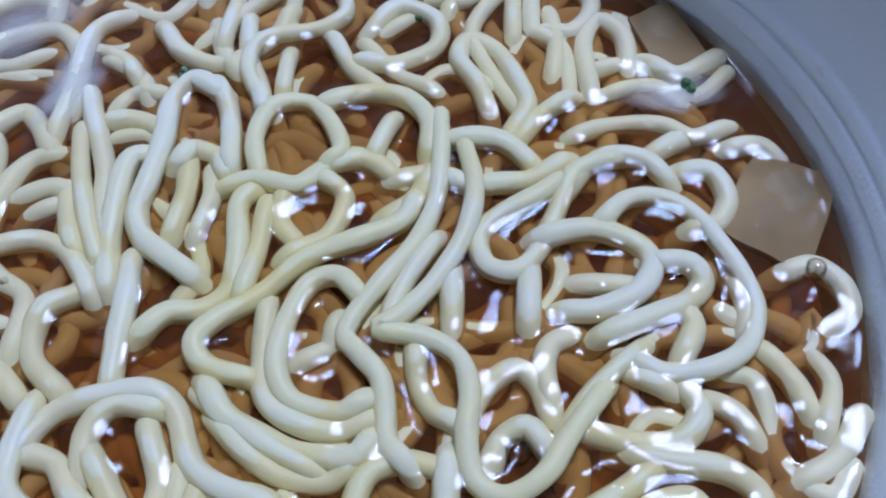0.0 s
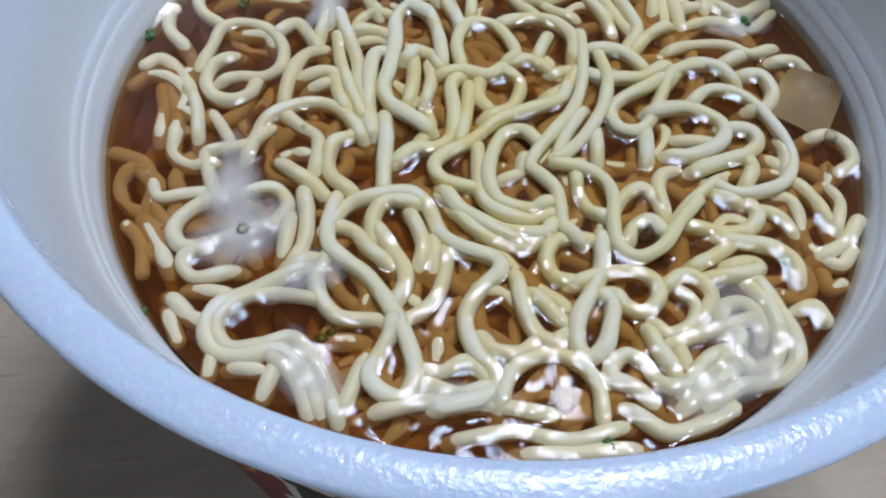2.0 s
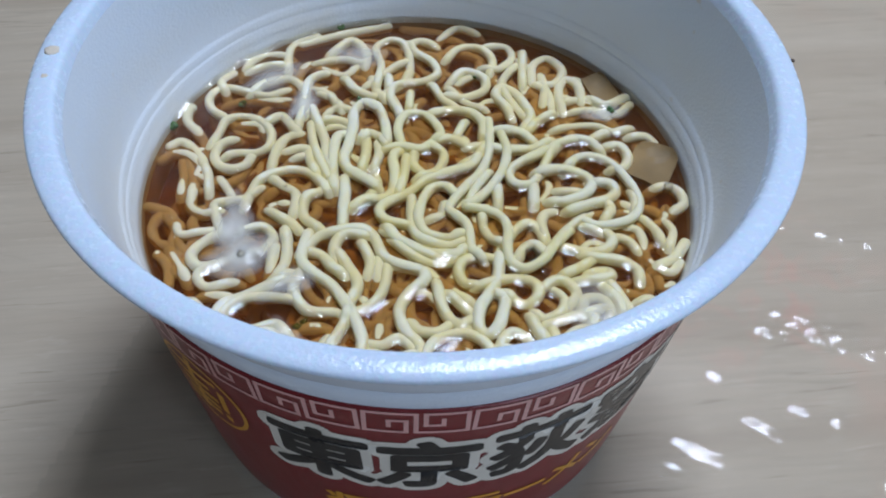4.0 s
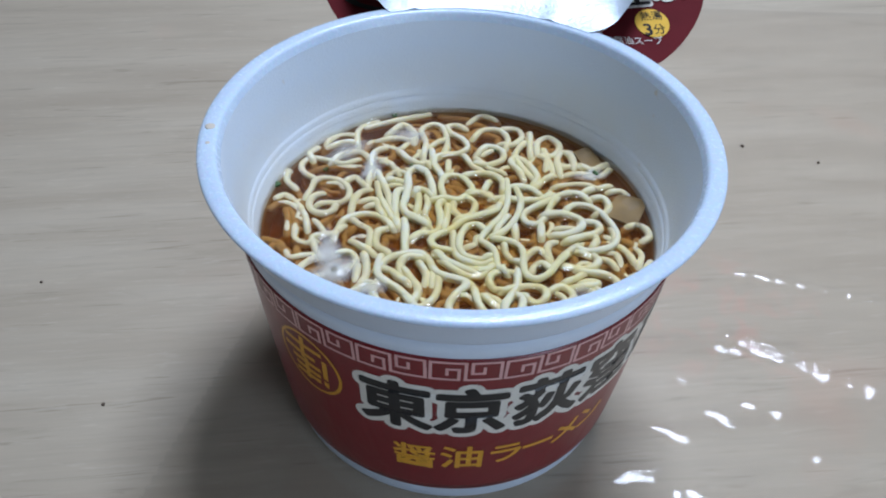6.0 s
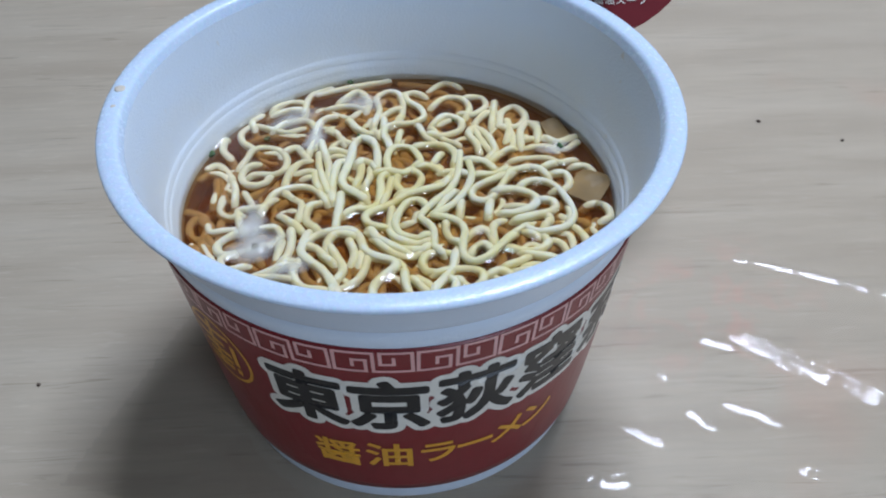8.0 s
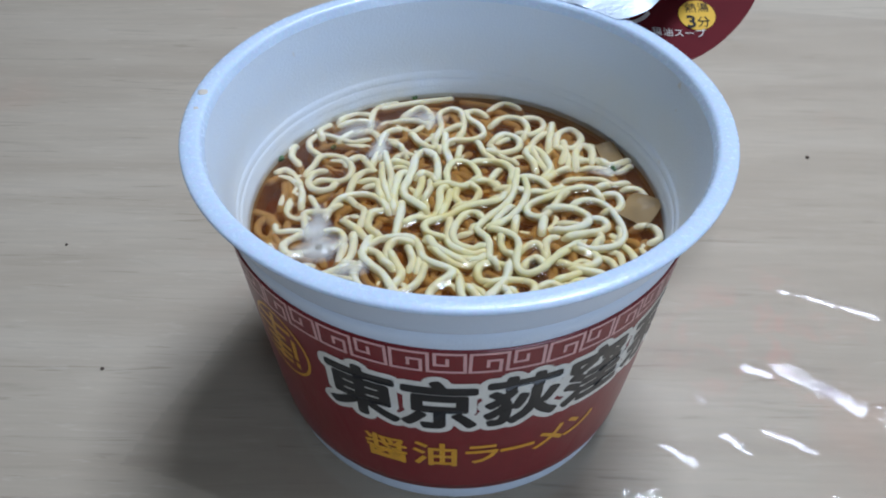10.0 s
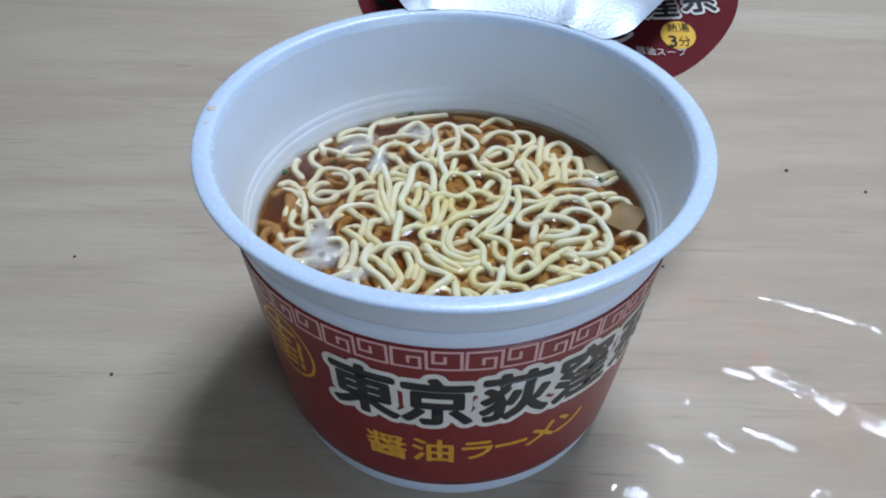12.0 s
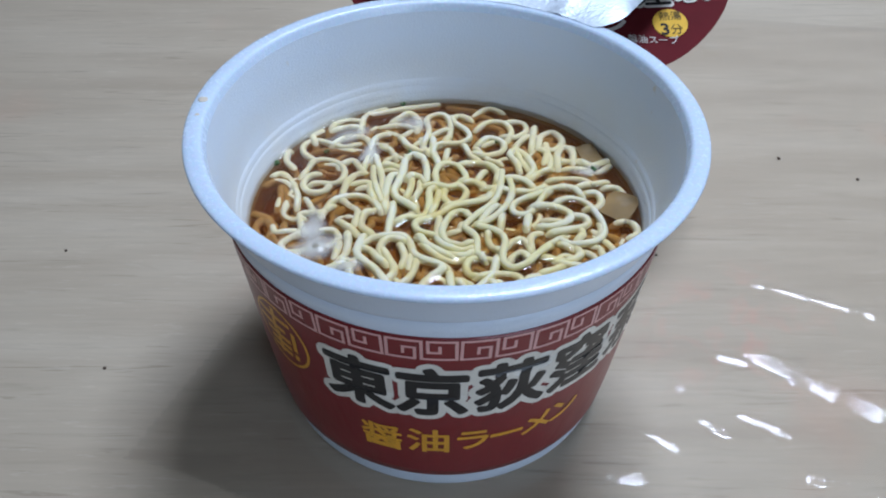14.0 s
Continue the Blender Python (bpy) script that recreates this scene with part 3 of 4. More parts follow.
noodle((-13.4, -7.7), (-11.2, -5.5), (-7.9, -4.9), (-5.4, -2.2), (-5.3, 2.7), (-5.9, 7.8), (-4.3, 10.2), lift=1.2)
noodle((-1.1, 10.2), (-1.4, 6.1), (0.7, 3.4), lift=0.2)
noodle((7.6, -3.1), (5.4, -1.0), (2.6, -1.8), (0.8, -6.2), (0.3, -11.3), (2.1, -14.7), (6.6, -15.8), (9.0, -14.7), lift=2)
noodle((-1.4, -4.8), (-1.3, -10.0), (-0.5, -14.4), (2.2, -16.7), (6.6, -17.6), (9.9, -16.2), lift=1.4)
noodle((-6.0, -13.6), (-3.9, -16.4), (-0.6, -18.1), (3.4, -19.8), (8.2, -20.2), (9.8, -18.5), lift=1.2)
noodle((-4.7, -16.8), (-1.4, -19.9), (2.2, -22.0), (6.2, -22.3), (8.6, -20.3), lift=0.9)
noodle((-6.4, -14.3), (-2.3, -17.4), (1.0, -19.6), (4.9, -21.4), lift=1.4)
noodle((5.8, -6.1), (5.1, -8.7), (2.6, -10.4), lift=0.2)
noodle((2.9, 11.5), (5.4, 9.3), (4.1, 4.6), (0.2, 1.6), lift=1)
noodle((15.5, 19.7), (15.6, 13.5), (15.1, 8.2), (13.3, 3.2), (10.3, -1.4), (7.5, -5.5), (6.7, -7.9), (8.3, -9.9), (10.4, -12.5), (11.0, -15.8), (11.4, -18.9), (12.9, -20.6), lift=2.4)
noodle((18.3, 15.8), (19.4, 9.9), (18.3, 4.1), (15.6, -1.1), (12.2, -5.5), (10.0, -7.4), (14.6, -8.0), (17.8, -10.0), (18.9, -13.7), (18.6, -18.0), (19.3, -22.0), (22.1, -23.7), (25.6, -21.8), (27.8, -18.4), (31.4, -13.4), lift=2.8)
noodle((13.6, -9.3), (13.9, -12.3), (15.4, -15.3), (17.9, -16.7), lift=1)
noodle((10.7, -6.1), (12.2, -1.8), (15.0, 3.3), lift=1.4)
noodle((17.1, -0.6), (17.1, -6.3), lift=1)
noodle((18.8, -15.8), (20.9, -12.4), (23.5, -10.9), (25.5, -12.8), (26.5, -15.8), lift=0.8)
noodle((26.7, -14.6), (26.1, -10.6), (26.9, -8.1), (29.1, -6.9), lift=0.4)
noodle((20.8, -20.6), (21.9, -18.0), (24.2, -16.9), (26.1, -19.0), lift=1)
noodle((17.1, -21.2), (13.0, -20.3), (9.9, -21.6), (8.7, -24.4), (9.9, -27.1), (13.0, -28.1), lift=1)
noodle((16.9, -20.7), (16.5, -25.7), (14.4, -30.6), (12.8, -34.1), (12.7, -38.2), (14.3, -39.7), (16.3, -38.1), (17.3, -34.7), (17.8, -31.3), (16.3, -29.8), lift=1.6)
noodle((13.0, -28.1), (17.4, -26.2), (21.4, -25.7), (24.1, -27.3), (24.3, -30.2), (22.0, -32.2), (19.7, -31.3), (18.3, -29.9), lift=0.9)
noodle((4.5, -28.1), (5.5, -33.2), (7.3, -36.4), (9.9, -37.9), lift=0.8)
noodle((7.1, -30.6), (9.3, -32.9), (11.6, -35.4), (9.5, -37.6), lift=0.9)
noodle((2.3, -23.9), (5.1, -26.4), (8.9, -29.8), (11.1, -31.8), lift=-0.6)
noodle((-3.8, -23.4), (0.6, -24.3), (2.1, -26.7), (-0.6, -29.7), (-2.5, -33.2), (-2.6, -36.3), (-1.1, -39.9), (1.1, -42.1), (1.5, -44.6), (-1.2, -46.8), (-5.4, -47.9), lift=1.2)
noodle((-0.3, -37.2), (1.4, -39.2), (4.7, -39.4), (7.3, -37.2), lift=0.6)
noodle((-0.4, -29.4), (2.7, -30.1), (5.0, -32.1), lift=-0.6)
noodle((2.2, -46.6), (3.5, -42.7), (6.1, -40.3), (9.8, -39.5), (13.0, -41.1), (15.1, -44.1), (15.5, -48.2), lift=1.1)
noodle((16.5, -43.2), (17.3, -40.6), (19.1, -39.1), (21.3, -40.0), (23.2, -42.5), (25.5, -43.6), (28.3, -42.6), (30.5, -40.1), (33.4, -38.2), lift=0.9)
noodle((16.7, -42.8), (19.9, -43.7), (22.1, -45.6), lift=0.4)
noodle((22.7, -35.4), (23.7, -38.0), (25.3, -40.7), lift=0.7)
noodle((25.8, -35.7), (27.0, -38.5), (27.5, -40.4), lift=-0.6)
noodle((30.4, -32.3), (32.1, -29.3), (30.7, -26.7), (28.0, -26.1), (25.5, -28.0), lift=0.8)
noodle((27.7, -28.5), (29.5, -31.0), (28.4, -34.2), (25.4, -35.4), (23.5, -34.0), lift=0.9)
noodle((39.0, -26.7), (41.2, -30.5), (42.7, -34.6), (42.6, -38.3), (40.8, -40.8), (37.6, -42.2), (34.2, -42.9), (30.5, -45.5), lift=0.8)
noodle((37.5, -27.1), (39.8, -30.2), (40.7, -34.4), (39.7, -38.6), (36.7, -40.3), (34.8, -39.4), lift=0.5)
noodle((32.7, -32.6), (33.7, -30.7), (36.5, -30.1), (38.5, -32.3), (38.1, -35.3), lift=0.8)
noodle((25.2, -37.2), (29.6, -35.4), (33.9, -33.9), (37.2, -32.5), lift=1)
noodle((26.4, -46.4), (30.1, -43.4), (33.4, -40.6), (35.1, -38.4), (33.1, -37.6), (29.8, -39.7), (26.8, -43.8), lift=0.8)
noodle((34.3, -37.4), (35.0, -35.1), (32.8, -34.9), lift=0.6)
noodle((43.7, -31.0), (46.4, -30.1), (47.6, -32.6), lift=0.3)
noodle((32.3, -7.1), (36.7, -5.2), (40.4, -3.4), (42.6, -1.0), (41.6, 1.2), (38.3, 1.4), lift=1.4)
noodle((40.3, -3.9), (41.2, -5.9), (39.7, -9.1), lift=0.8)
noodle((26.8, 4.1), (31.8, 5.3), (36.5, 3.6), (37.6, 0.6), (35.6, -2.6), (31.5, -4.4), (28.5, -4.5), lift=1.8)
noodle((30.0, -1.1), (35.2, -1.2), lift=0.8)
noodle((32.9, 6.3), (35.8, 9.1), (39.6, 9.6), (42.7, 7.5), (45.1, 3.1), (47.0, -1.1), (47.5, -4.5), (45.7, -8.5), (42.0, -10.8), (37.7, -11.2), (34.6, -9.7), lift=2)
noodle((46.2, -1.0), (46.7, -3.8), (46.0, -7.0), lift=0.6)
noodle((51.7, 0.9), (54.7, 1.8), (56.8, -0.7), (57.1, -3.9), (54.9, -5.7), lift=0.5)
noodle((47.6, -8.3), (50.0, -11.2), (50.8, -14.6), lift=0.4)
noodle((52.6, -8.8), (53.7, -11.9), (52.1, -16.4), lift=0.3)
noodle((43.1, -10.6), (46.1, -11.3), (47.1, -14.2), (47.2, -18.1), (49.0, -21.3), (51.8, -22.8), (54.2, -19.7), lift=-0.6)
noodle((41.7, -13.6), (44.1, -15.2), (45.5, -17.7), lift=0.2)
noodle((49.3, -21.2), (53.0, -18.9), (55.8, -14.9), lift=0.5)
noodle((28.0, -16.8), (31.9, -11.9), (35.5, -8.7), lift=1)
noodle((34.4, -11.1), (37.6, -12.6), lift=0.6)
noodle((39.2, -12.1), (40.6, -15.0), (38.5, -17.8), (34.3, -18.1), (30.3, -17.3), lift=0.8)
noodle((34.1, -19.2), (37.6, -19.9), (42.0, -20.6), (44.9, -22.5), (45.0, -25.5), lift=0.8)
noodle((30.1, -24.4), (33.8, -22.0), (37.9, -18.7), lift=0.7)
noodle((32.0, -26.2), (36.0, -25.5), (39.3, -24.6), (38.4, -23.1), (35.0, -24.2), lift=0.8)
noodle((46.5, -23.5), (47.2, -26.2), (44.8, -28.1), (41.7, -27.8), lift=-1.8)
noodle((49.3, -23.8), (49.6, -26.5), (51.7, -25.7), lift=-1)
noodle((2.5, 32.4), (4.9, 27.9), (8.2, 25.2), lift=1.2)
noodle((6.5, 31.8), (10.2, 27.6), (14.4, 25.0), lift=0.8)
noodle((2.4, 22.3), (6.7, 24.2), (11.4, 23.3), (14.2, 19.7), (14.3, 15.4), lift=1.6)
noodle((8.2, 15.1), (9.9, 19.8), lift=0.8)
noodle((21.0, 22.2), (19.7, 26.0), (17.5, 29.8), (18.9, 33.3), (22.0, 31.5), (24.2, 27.0), (25.4, 22.5), (23.3, 18.2), lift=0.9)
noodle((30.1, 23.4), (26.8, 21.0), (24.3, 17.4), lift=1.2)
noodle((28.7, 38.3), (29.3, 32.7), (28.6, 27.3), lift=-0.4)
noodle((32.0, 37.4), (31.7, 31.8), (30.3, 25.0), lift=-2)
noodle((17.4, 17.1), (22.2, 17.2), (25.6, 14.2), lift=1.6)
noodle((20.6, 10.9), (25.4, 11.9), (29.1, 14.3), lift=1.5)
noodle((35.2, 14.8), (30.4, 12.7), (28.2, 7.8), (26.3, 3.2), (23.8, -0.1), (20.8, 0.4), (19.8, 3.9), (21.8, 6.8), (26.0, 9.3), (28.8, 11.6), lift=1.8)
noodle((25.0, 0.4), (24.7, -5.2), lift=1)
noodle((11.0, 11.7), (14.6, 12.6), (18.3, 11.0), lift=1.2)
noodle((3.8, 13.6), (7.5, 14.4), (11.0, 11.7), lift=0.8)
noodle((9.5, 6.5), (12.8, 9.1), (14.8, 12.8), lift=0.5)
noodle((34.4, 28.7), (37.8, 29.8), (40.9, 28.4), lift=0.4)
noodle((39.9, 30.0), (43.4, 27.6), (48.7, 31.0), lift=0.6)
noodle((32.9, 23.4), (36.4, 25.8), (40.7, 25.9), (44.8, 22.5), lift=-0.8)
noodle((30.6, 18.3), (35.2, 20.3), (40.6, 20.2), (44.0, 18.2), (48.1, 20.0), lift=0.8)
noodle((29.3, 10.4), (33.0, 14.7), (37.6, 14.8), (40.4, 12.1), lift=1.6)
noodle((38.6, 15.4), (42.3, 17.7), lift=1)
noodle((42.1, 13.2), (45.3, 13.2), (46.7, 9.8), (45.2, 6.7), (42.8, 5.8), lift=1)
noodle((48.0, 16.7), (51.4, 17.4), (53.6, 15.4), lift=0.3)
noodle((-33.9, -2.8), (-36.5, -5.8), (-40.0, -7.1), (-42.7, -8.3), (-41.6, -12.1), (-39.8, -16.1), lift=0.9)
noodle((-39.9, -15.9), (-43.8, -18.9), (-45.1, -22.2), (-43.4, -24.9), (-40.3, -25.0), lift=0.6)
noodle((-33.5, -21.2), (-38.3, -23.3), (-41.5, -25.3), (-42.9, -27.6), (-40.7, -29.8), (-35.9, -28.7), lift=0.7)
noodle((-35.6, -15.1), (-31.6, -14.2), (-29.3, -16.7), (-30.9, -19.9), (-33.8, -21.7), lift=0.8)
noodle((-57.2, -7.6), (-52.7, -8.9), (-50.4, -12.4), lift=-1.6)
noodle((-49.8, -13.5), (-48.3, -16.4), (-44.5, -15.6), (-41.4, -14.8), lift=0)
noodle((-54.2, -10.7), (-55.0, -13.8), (-53.2, -17.1), (-50.0, -18.9), lift=-2.2)
noodle((-52.3, -21.1), (-49.7, -23.9), (-48.4, -29.2), lift=-0.9)
noodle((-49.9, -20.2), (-47.2, -24.1), (-45.2, -27.6), lift=-1.1)
noodle((-48.1, -4.3), (-47.8, -8.0), (-44.9, -10.0), (-41.9, -9.7), lift=-0.3)
noodle((-27.1, -14.8), (-26.2, -18.6), (-26.2, -23.3), (-27.4, -26.9), lift=0.3)
noodle((-28.7, -19.2), (-28.9, -22.9), (-29.1, -25.7), lift=-0.5)
noodle((-23.0, -20.4), (-20.4, -16.4), (-16.1, -14.5), (-11.3, -13.9), (-8.6, -16.0), (-6.6, -20.7), (-3.8, -23.0), (1.4, -24.8), lift=1.2)
noodle((-16.4, -22.2), (-16.5, -17.9), (-14.4, -15.4), (-10.2, -15.6), lift=0.9)
noodle((-22.3, -15.6), (-22.9, -20.2), (-22.4, -23.9), (-19.6, -26.4), (-16.3, -28.9), (-13.4, -33.0), (-10.5, -38.6), (-9.3, -43.2), (-10.6, -46.7), (-13.6, -46.2), (-15.3, -43.9), (-14.2, -40.8), (-12.8, -37.5), (-12.4, -35.4), lift=1.7)
noodle((-21.7, -20.3), (-18.9, -21.1), (-16.9, -23.8), (-14.6, -25.8), lift=0.8)
noodle((-15.7, -20.5), (-13.5, -23.6), (-11.6, -26.7), (-11.3, -29.7), (-12.5, -32.8), lift=0.6)
noodle((-10.9, -18.0), (-9.1, -22.4), (-9.4, -26.2), lift=0.5)
noodle((-7.3, -21.7), (-7.5, -27.1), lift=-0.6)
noodle((-5.6, -23.1), (-5.8, -27.8), (-7.2, -32.2), (-9.9, -34.7), (-13.2, -35.7), lift=0.8)
noodle((-22.6, -25.0), (-23.8, -28.8), (-22.7, -32.6), (-20.0, -35.2), (-14.9, -35.3), lift=0.8)
noodle((-18.5, -27.2), (-16.6, -30.7), (-17.2, -34.1), lift=-1.5)
noodle((-10.6, -27.1), (-10.8, -30.7), (-9.4, -32.5), lift=-0.9)
noodle((-23.4, -32.7), (-28.6, -31.9), (-33.0, -32.6), (-35.9, -35.5), (-36.2, -38.3), (-34.0, -40.4), (-30.2, -40.0), (-25.9, -38.8), (-22.9, -41.9), (-20.3, -46.5), (-19.1, -49.7), lift=0.9)
noodle((-26.1, -27.8), (-31.1, -30.7), (-34.6, -32.8), (-36.9, -34.7), (-37.9, -37.9), (-36.2, -41.0), (-32.3, -41.8), (-27.5, -40.7), (-23.9, -43.7), (-21.5, -48.7), lift=0.7)
noodle((-29.0, -40.9), (-24.9, -44.6), (-22.8, -49.4), lift=0.4)
noodle((-27.7, -27.4), (-24.8, -25.9), lift=0.2)
noodle((-42.8, -33.7), (-40.4, -35.8), (-37.7, -36.8), lift=-0.3)
noodle((-43.4, -35.7), (-41.3, -39.7), lift=-1)
noodle((-40.7, -31.5), (-36.0, -32.1), lift=-0.8)
noodle((-32.8, -43.3), (-29.5, -43.5), lift=-0.4)
noodle((-27.9, -43.2), (-29.1, -47.5), lift=-0.5)
noodle((-36.5, -41.2), (-36.5, -44.6), lift=-1)
noodle((-8.8, -42.3), (-5.6, -42.7), (-2.5, -41.0), (0.3, -43.4), lift=0.5)
noodle((-7.7, -44.6), (-3.3, -45.9), (0.3, -45.0), lift=0.6)
noodle((-15.9, -41.1), (-17.3, -45.0), (-18.3, -49.0), lift=-0.5)
noodle((-13.2, -48.7), (-8.3, -47.3), (-1.9, -46.8), (7.8, -48.0), lift=0.3)
noodle((-20.6, -38.4), (-16.8, -38.3), lift=-1.5)
noodle((-6.3, -37.6), (-6.6, -41.6), lift=-1.8)
noodle((10.2, -39.3), (10.7, -44.8), lift=-1.5)
noodle((-39.9, 28.2), (-37.4, 31.8), (-32.0, 34.0), (-28.3, 30.6), (-27.4, 24.9), (-28.1, 17.3), lift=0.8)
noodle((-23.7, 36.4), (-27.0, 33.3), (-27.6, 27.0), lift=0.9)
noodle((-42.7, 37.5), (-41.6, 40.1), (-38.4, 43.1), (-33.7, 43.0), lift=0.5)
noodle((-42.1, 35.7), (-38.7, 38.2), (-34.3, 38.9), lift=0.4)
noodle((-32.6, 37.1), (-33.2, 44.6), (-31.4, 48.4), (-26.5, 50.6), lift=0.4)
noodle((-30.5, 47.4), (-21.2, 51.7), (-9.2, 56.4), lift=0.2)
noodle((-26.1, 40.3), (-20.1, 41.9), (-15.1, 41.3), lift=0.3)
noodle((-22.8, 44.0), (-18.2, 49.2), (-14.3, 45.3), (-14.2, 39.4), lift=0.5)
noodle((-25.6, 39.5), (-19.2, 36.5), (-16.2, 39.6), lift=-1)
noodle((-18.4, 34.0), (-15.3, 29.9), (-10.4, 28.7), (-4.9, 33.4), (-3.4, 37.0), lift=0.8)
noodle((-4.1, 21.3), (-7.3, 27.1), (-6.3, 32.4), (0.3, 34.7), (3.5, 37.5), (1.9, 41.6), (-1.8, 45.1), (-3.7, 49.0), lift=1.4)
noodle((-10.9, 32.4), (-10.3, 40.5), (-11.9, 47.1), (-8.4, 50.1), (-4.8, 48.2), (-3.2, 41.6), (-3.5, 34.8), lift=0.9)
noodle((-13.5, 32.3), (-8.7, 38.0), (-4.7, 41.3), lift=0.7)
noodle((4.0, 51.7), (8.0, 55.9), (12.5, 54.4), lift=0.4)
noodle((5.6, 43.0), (8.7, 48.0), (13.8, 48.0), (16.9, 43.4), (16.1, 37.9), lift=0.8)
noodle((15.5, 48.4), (20.4, 49.1), (21.8, 44.9), (18.3, 40.0), (14.8, 40.1), lift=0.5)
noodle((6.5, 34.2), (9.9, 38.4), (14.7, 36.1), (14.6, 31.9), (10.0, 29.0), (5.9, 29.0), lift=1)
noodle((8.4, 34.3), (12.5, 37.6), lift=0.2)
noodle((24.5, 45.9), (24.2, 39.2), (24.1, 33.9), lift=0.8)
noodle((26.4, 35.6), (27.0, 42.3), (30.7, 44.8), (34.0, 40.0), (31.7, 35.4), (27.7, 35.2), lift=0.3)
noodle((22.4, 41.4), (19.0, 34.4), (21.8, 27.1), (25.1, 20.9), lift=0.4)
noodle((12.6, 25.5), (16.5, 28.6), (21.9, 25.7), lift=-0.8)
noodle((30.5, 23.2), (30.2, 31.9), (27.0, 34.6), lift=-0.3)
noodle((33.0, 25.2), (32.7, 33.3), (34.8, 37.2), (37.5, 34.1), (37.7, 29.0), lift=0.3)
noodle((34.8, 24.7), (40.3, 26.8), (45.1, 24.7), (49.5, 28.5), lift=0.2)
noodle((0.8, 45.3), (8.5, 47.5), (14.0, 44.9), lift=-2)
noodle((-4.7, 47.6), (-1.4, 50.2), (2.3, 48.6), lift=0.4)
noodle((-5.7, 56.7), (4.1, 56.0), lift=-2)
noodle((-46.5, 29.0), (-47.8, 32.4), (-45.3, 35.8), lift=0.4)
noodle((-32.9, 31.1), (-26.6, 33.7), (-22.0, 29.5), lift=-1.5)
noodle((-24.1, 29.0), (-19.9, 26.4), (-18.7, 23.4), lift=0.5)
noodle((-32.9, 26.3), (-40.7, 26.7), (-45.2, 25.4), lift=-1.5)
noodle((-3.0, -52.0), (4.0, -50.6), (11.0, -51.6), (17.5, -49.6), lift=0.5)
noodle((5.5, -53.6), (12.0, -53.2), (19.0, -52.4), lift=-0.3)
noodle((19.5, -47.4), (24.0, -49.8), (29.5, -48.0), (33.0, -46.0), lift=0.4)
for strand in list(deep_strands(80, -3.0, -1.2, 11)) + list(deep_strands(42, -1.6, -0.8, 23)):
    noodle(*strand)
sunken = bmesh.new()
for strand in deep_strands(120, -9.0, -3.8, 5):
    one = tube([(x, y, SOUP_Z + h) for x, y, h in strand], 1.3, 8, 1.0, 3)
    spare = bpy.data.meshes.new("spare")
    one.to_mesh(spare)
    one.free()
    sunken.from_mesh(spare)
    bpy.data.meshes.remove(spare)
tagged(part("sunken_noodles", sunken, NOODLE), "tangle of noodles sunk deep in the brown broth", "noodles", kind="stuff")
HEIGHTS = broth_heights()
build_soup()


# ---- what floats between the noodles ----
def mat_starch():
    n = Nodes("milky_starch")
    n.tree.nodes.remove(n.bsdf)
    v = n.coords()
    clear = n.add("ShaderNodeBsdfTransparent", Color=(1, 1, 1, 1))
    milk = n.add("ShaderNodeBsdfPrincipled", Roughness=0.25)
    milk.inputs["Base Color"].default_value = (0.80, 0.79, 0.74, 1)
    body = n.add("ShaderNodeAttribute")
    body.attribute_name = "thickness"
    m = n.add("ShaderNodeMixShader")
    cloud = n.ramp(n.noise(v, 75, 2, 0.5), (0.30, (0.45, 0.45, 0.45)), (0.70, (0.9, 0.9, 0.9)))
    n.link(n.mix(1.0, body.outputs["Color"], cloud, "MULTIPLY"), m.inputs[0])
    n.link(clear.outputs[0], m.inputs[1])
    n.link(milk.outputs[0], m.inputs[2])
    n.link(m.outputs[0], n.out.inputs["Surface"])
    return n.mat


STARCH = mat_starch()
GLASSY = clear_sheet("bubble_skin", (0.9, 0.88, 0.84), 100, 0.05, 0.0003, 0.02, 1.5)


def starch(x, y, rx, ry, turn, seed, much=0.7):
    """A thin milky patch on the broth, densest in its middle."""
    bm = bmesh.new()
    thick = bm.verts.layers.float_color.new("thickness")
    steps, rows = 56, []
    c, d = math.cos(turn), math.sin(turn)
    for k in range(15):
        ring = []
        for i in range(steps):
            a = 2 * math.pi * i / steps
            wob = 1 + 0.55 * noise.noise(Vector((math.cos(a) * 0.9, math.sin(a) * 0.9, seed))) + 0.15 * noise.noise(Vector((math.cos(a) * 2.5, math.sin(a) * 2.5, seed)))
            s = wob * max(k, 0.02) / 14
            px, py = rx * s * math.cos(a), ry * s * math.sin(a)
            gx, gy = x + px * c - py * d, y + px * d + py * c
            far = math.hypot(gx, gy)
            if far > 57.5:
                gx, gy = gx * 57.5 / far, gy * 57.5 / far
            v = bm.verts.new((gx * MM, gy * MM, (broth_z(gx, gy) + 0.07) * MM))
            t = much * (1 - (k / 14) ** 2) ** 1.2
            v[thick] = (t, t, t, 1)
            ring.append(v)
        rows.append(ring)
    for a, b in zip(rows, rows[1:]):
        for i in range(steps):
            j = (i + 1) % steps
            bm.faces.new((a[i], b[i], b[j], a[j]))
    return tagged(part("starch_froth", bm, STARCH), "milky froth of starch floating on the broth", "froth", "froth on the broth")


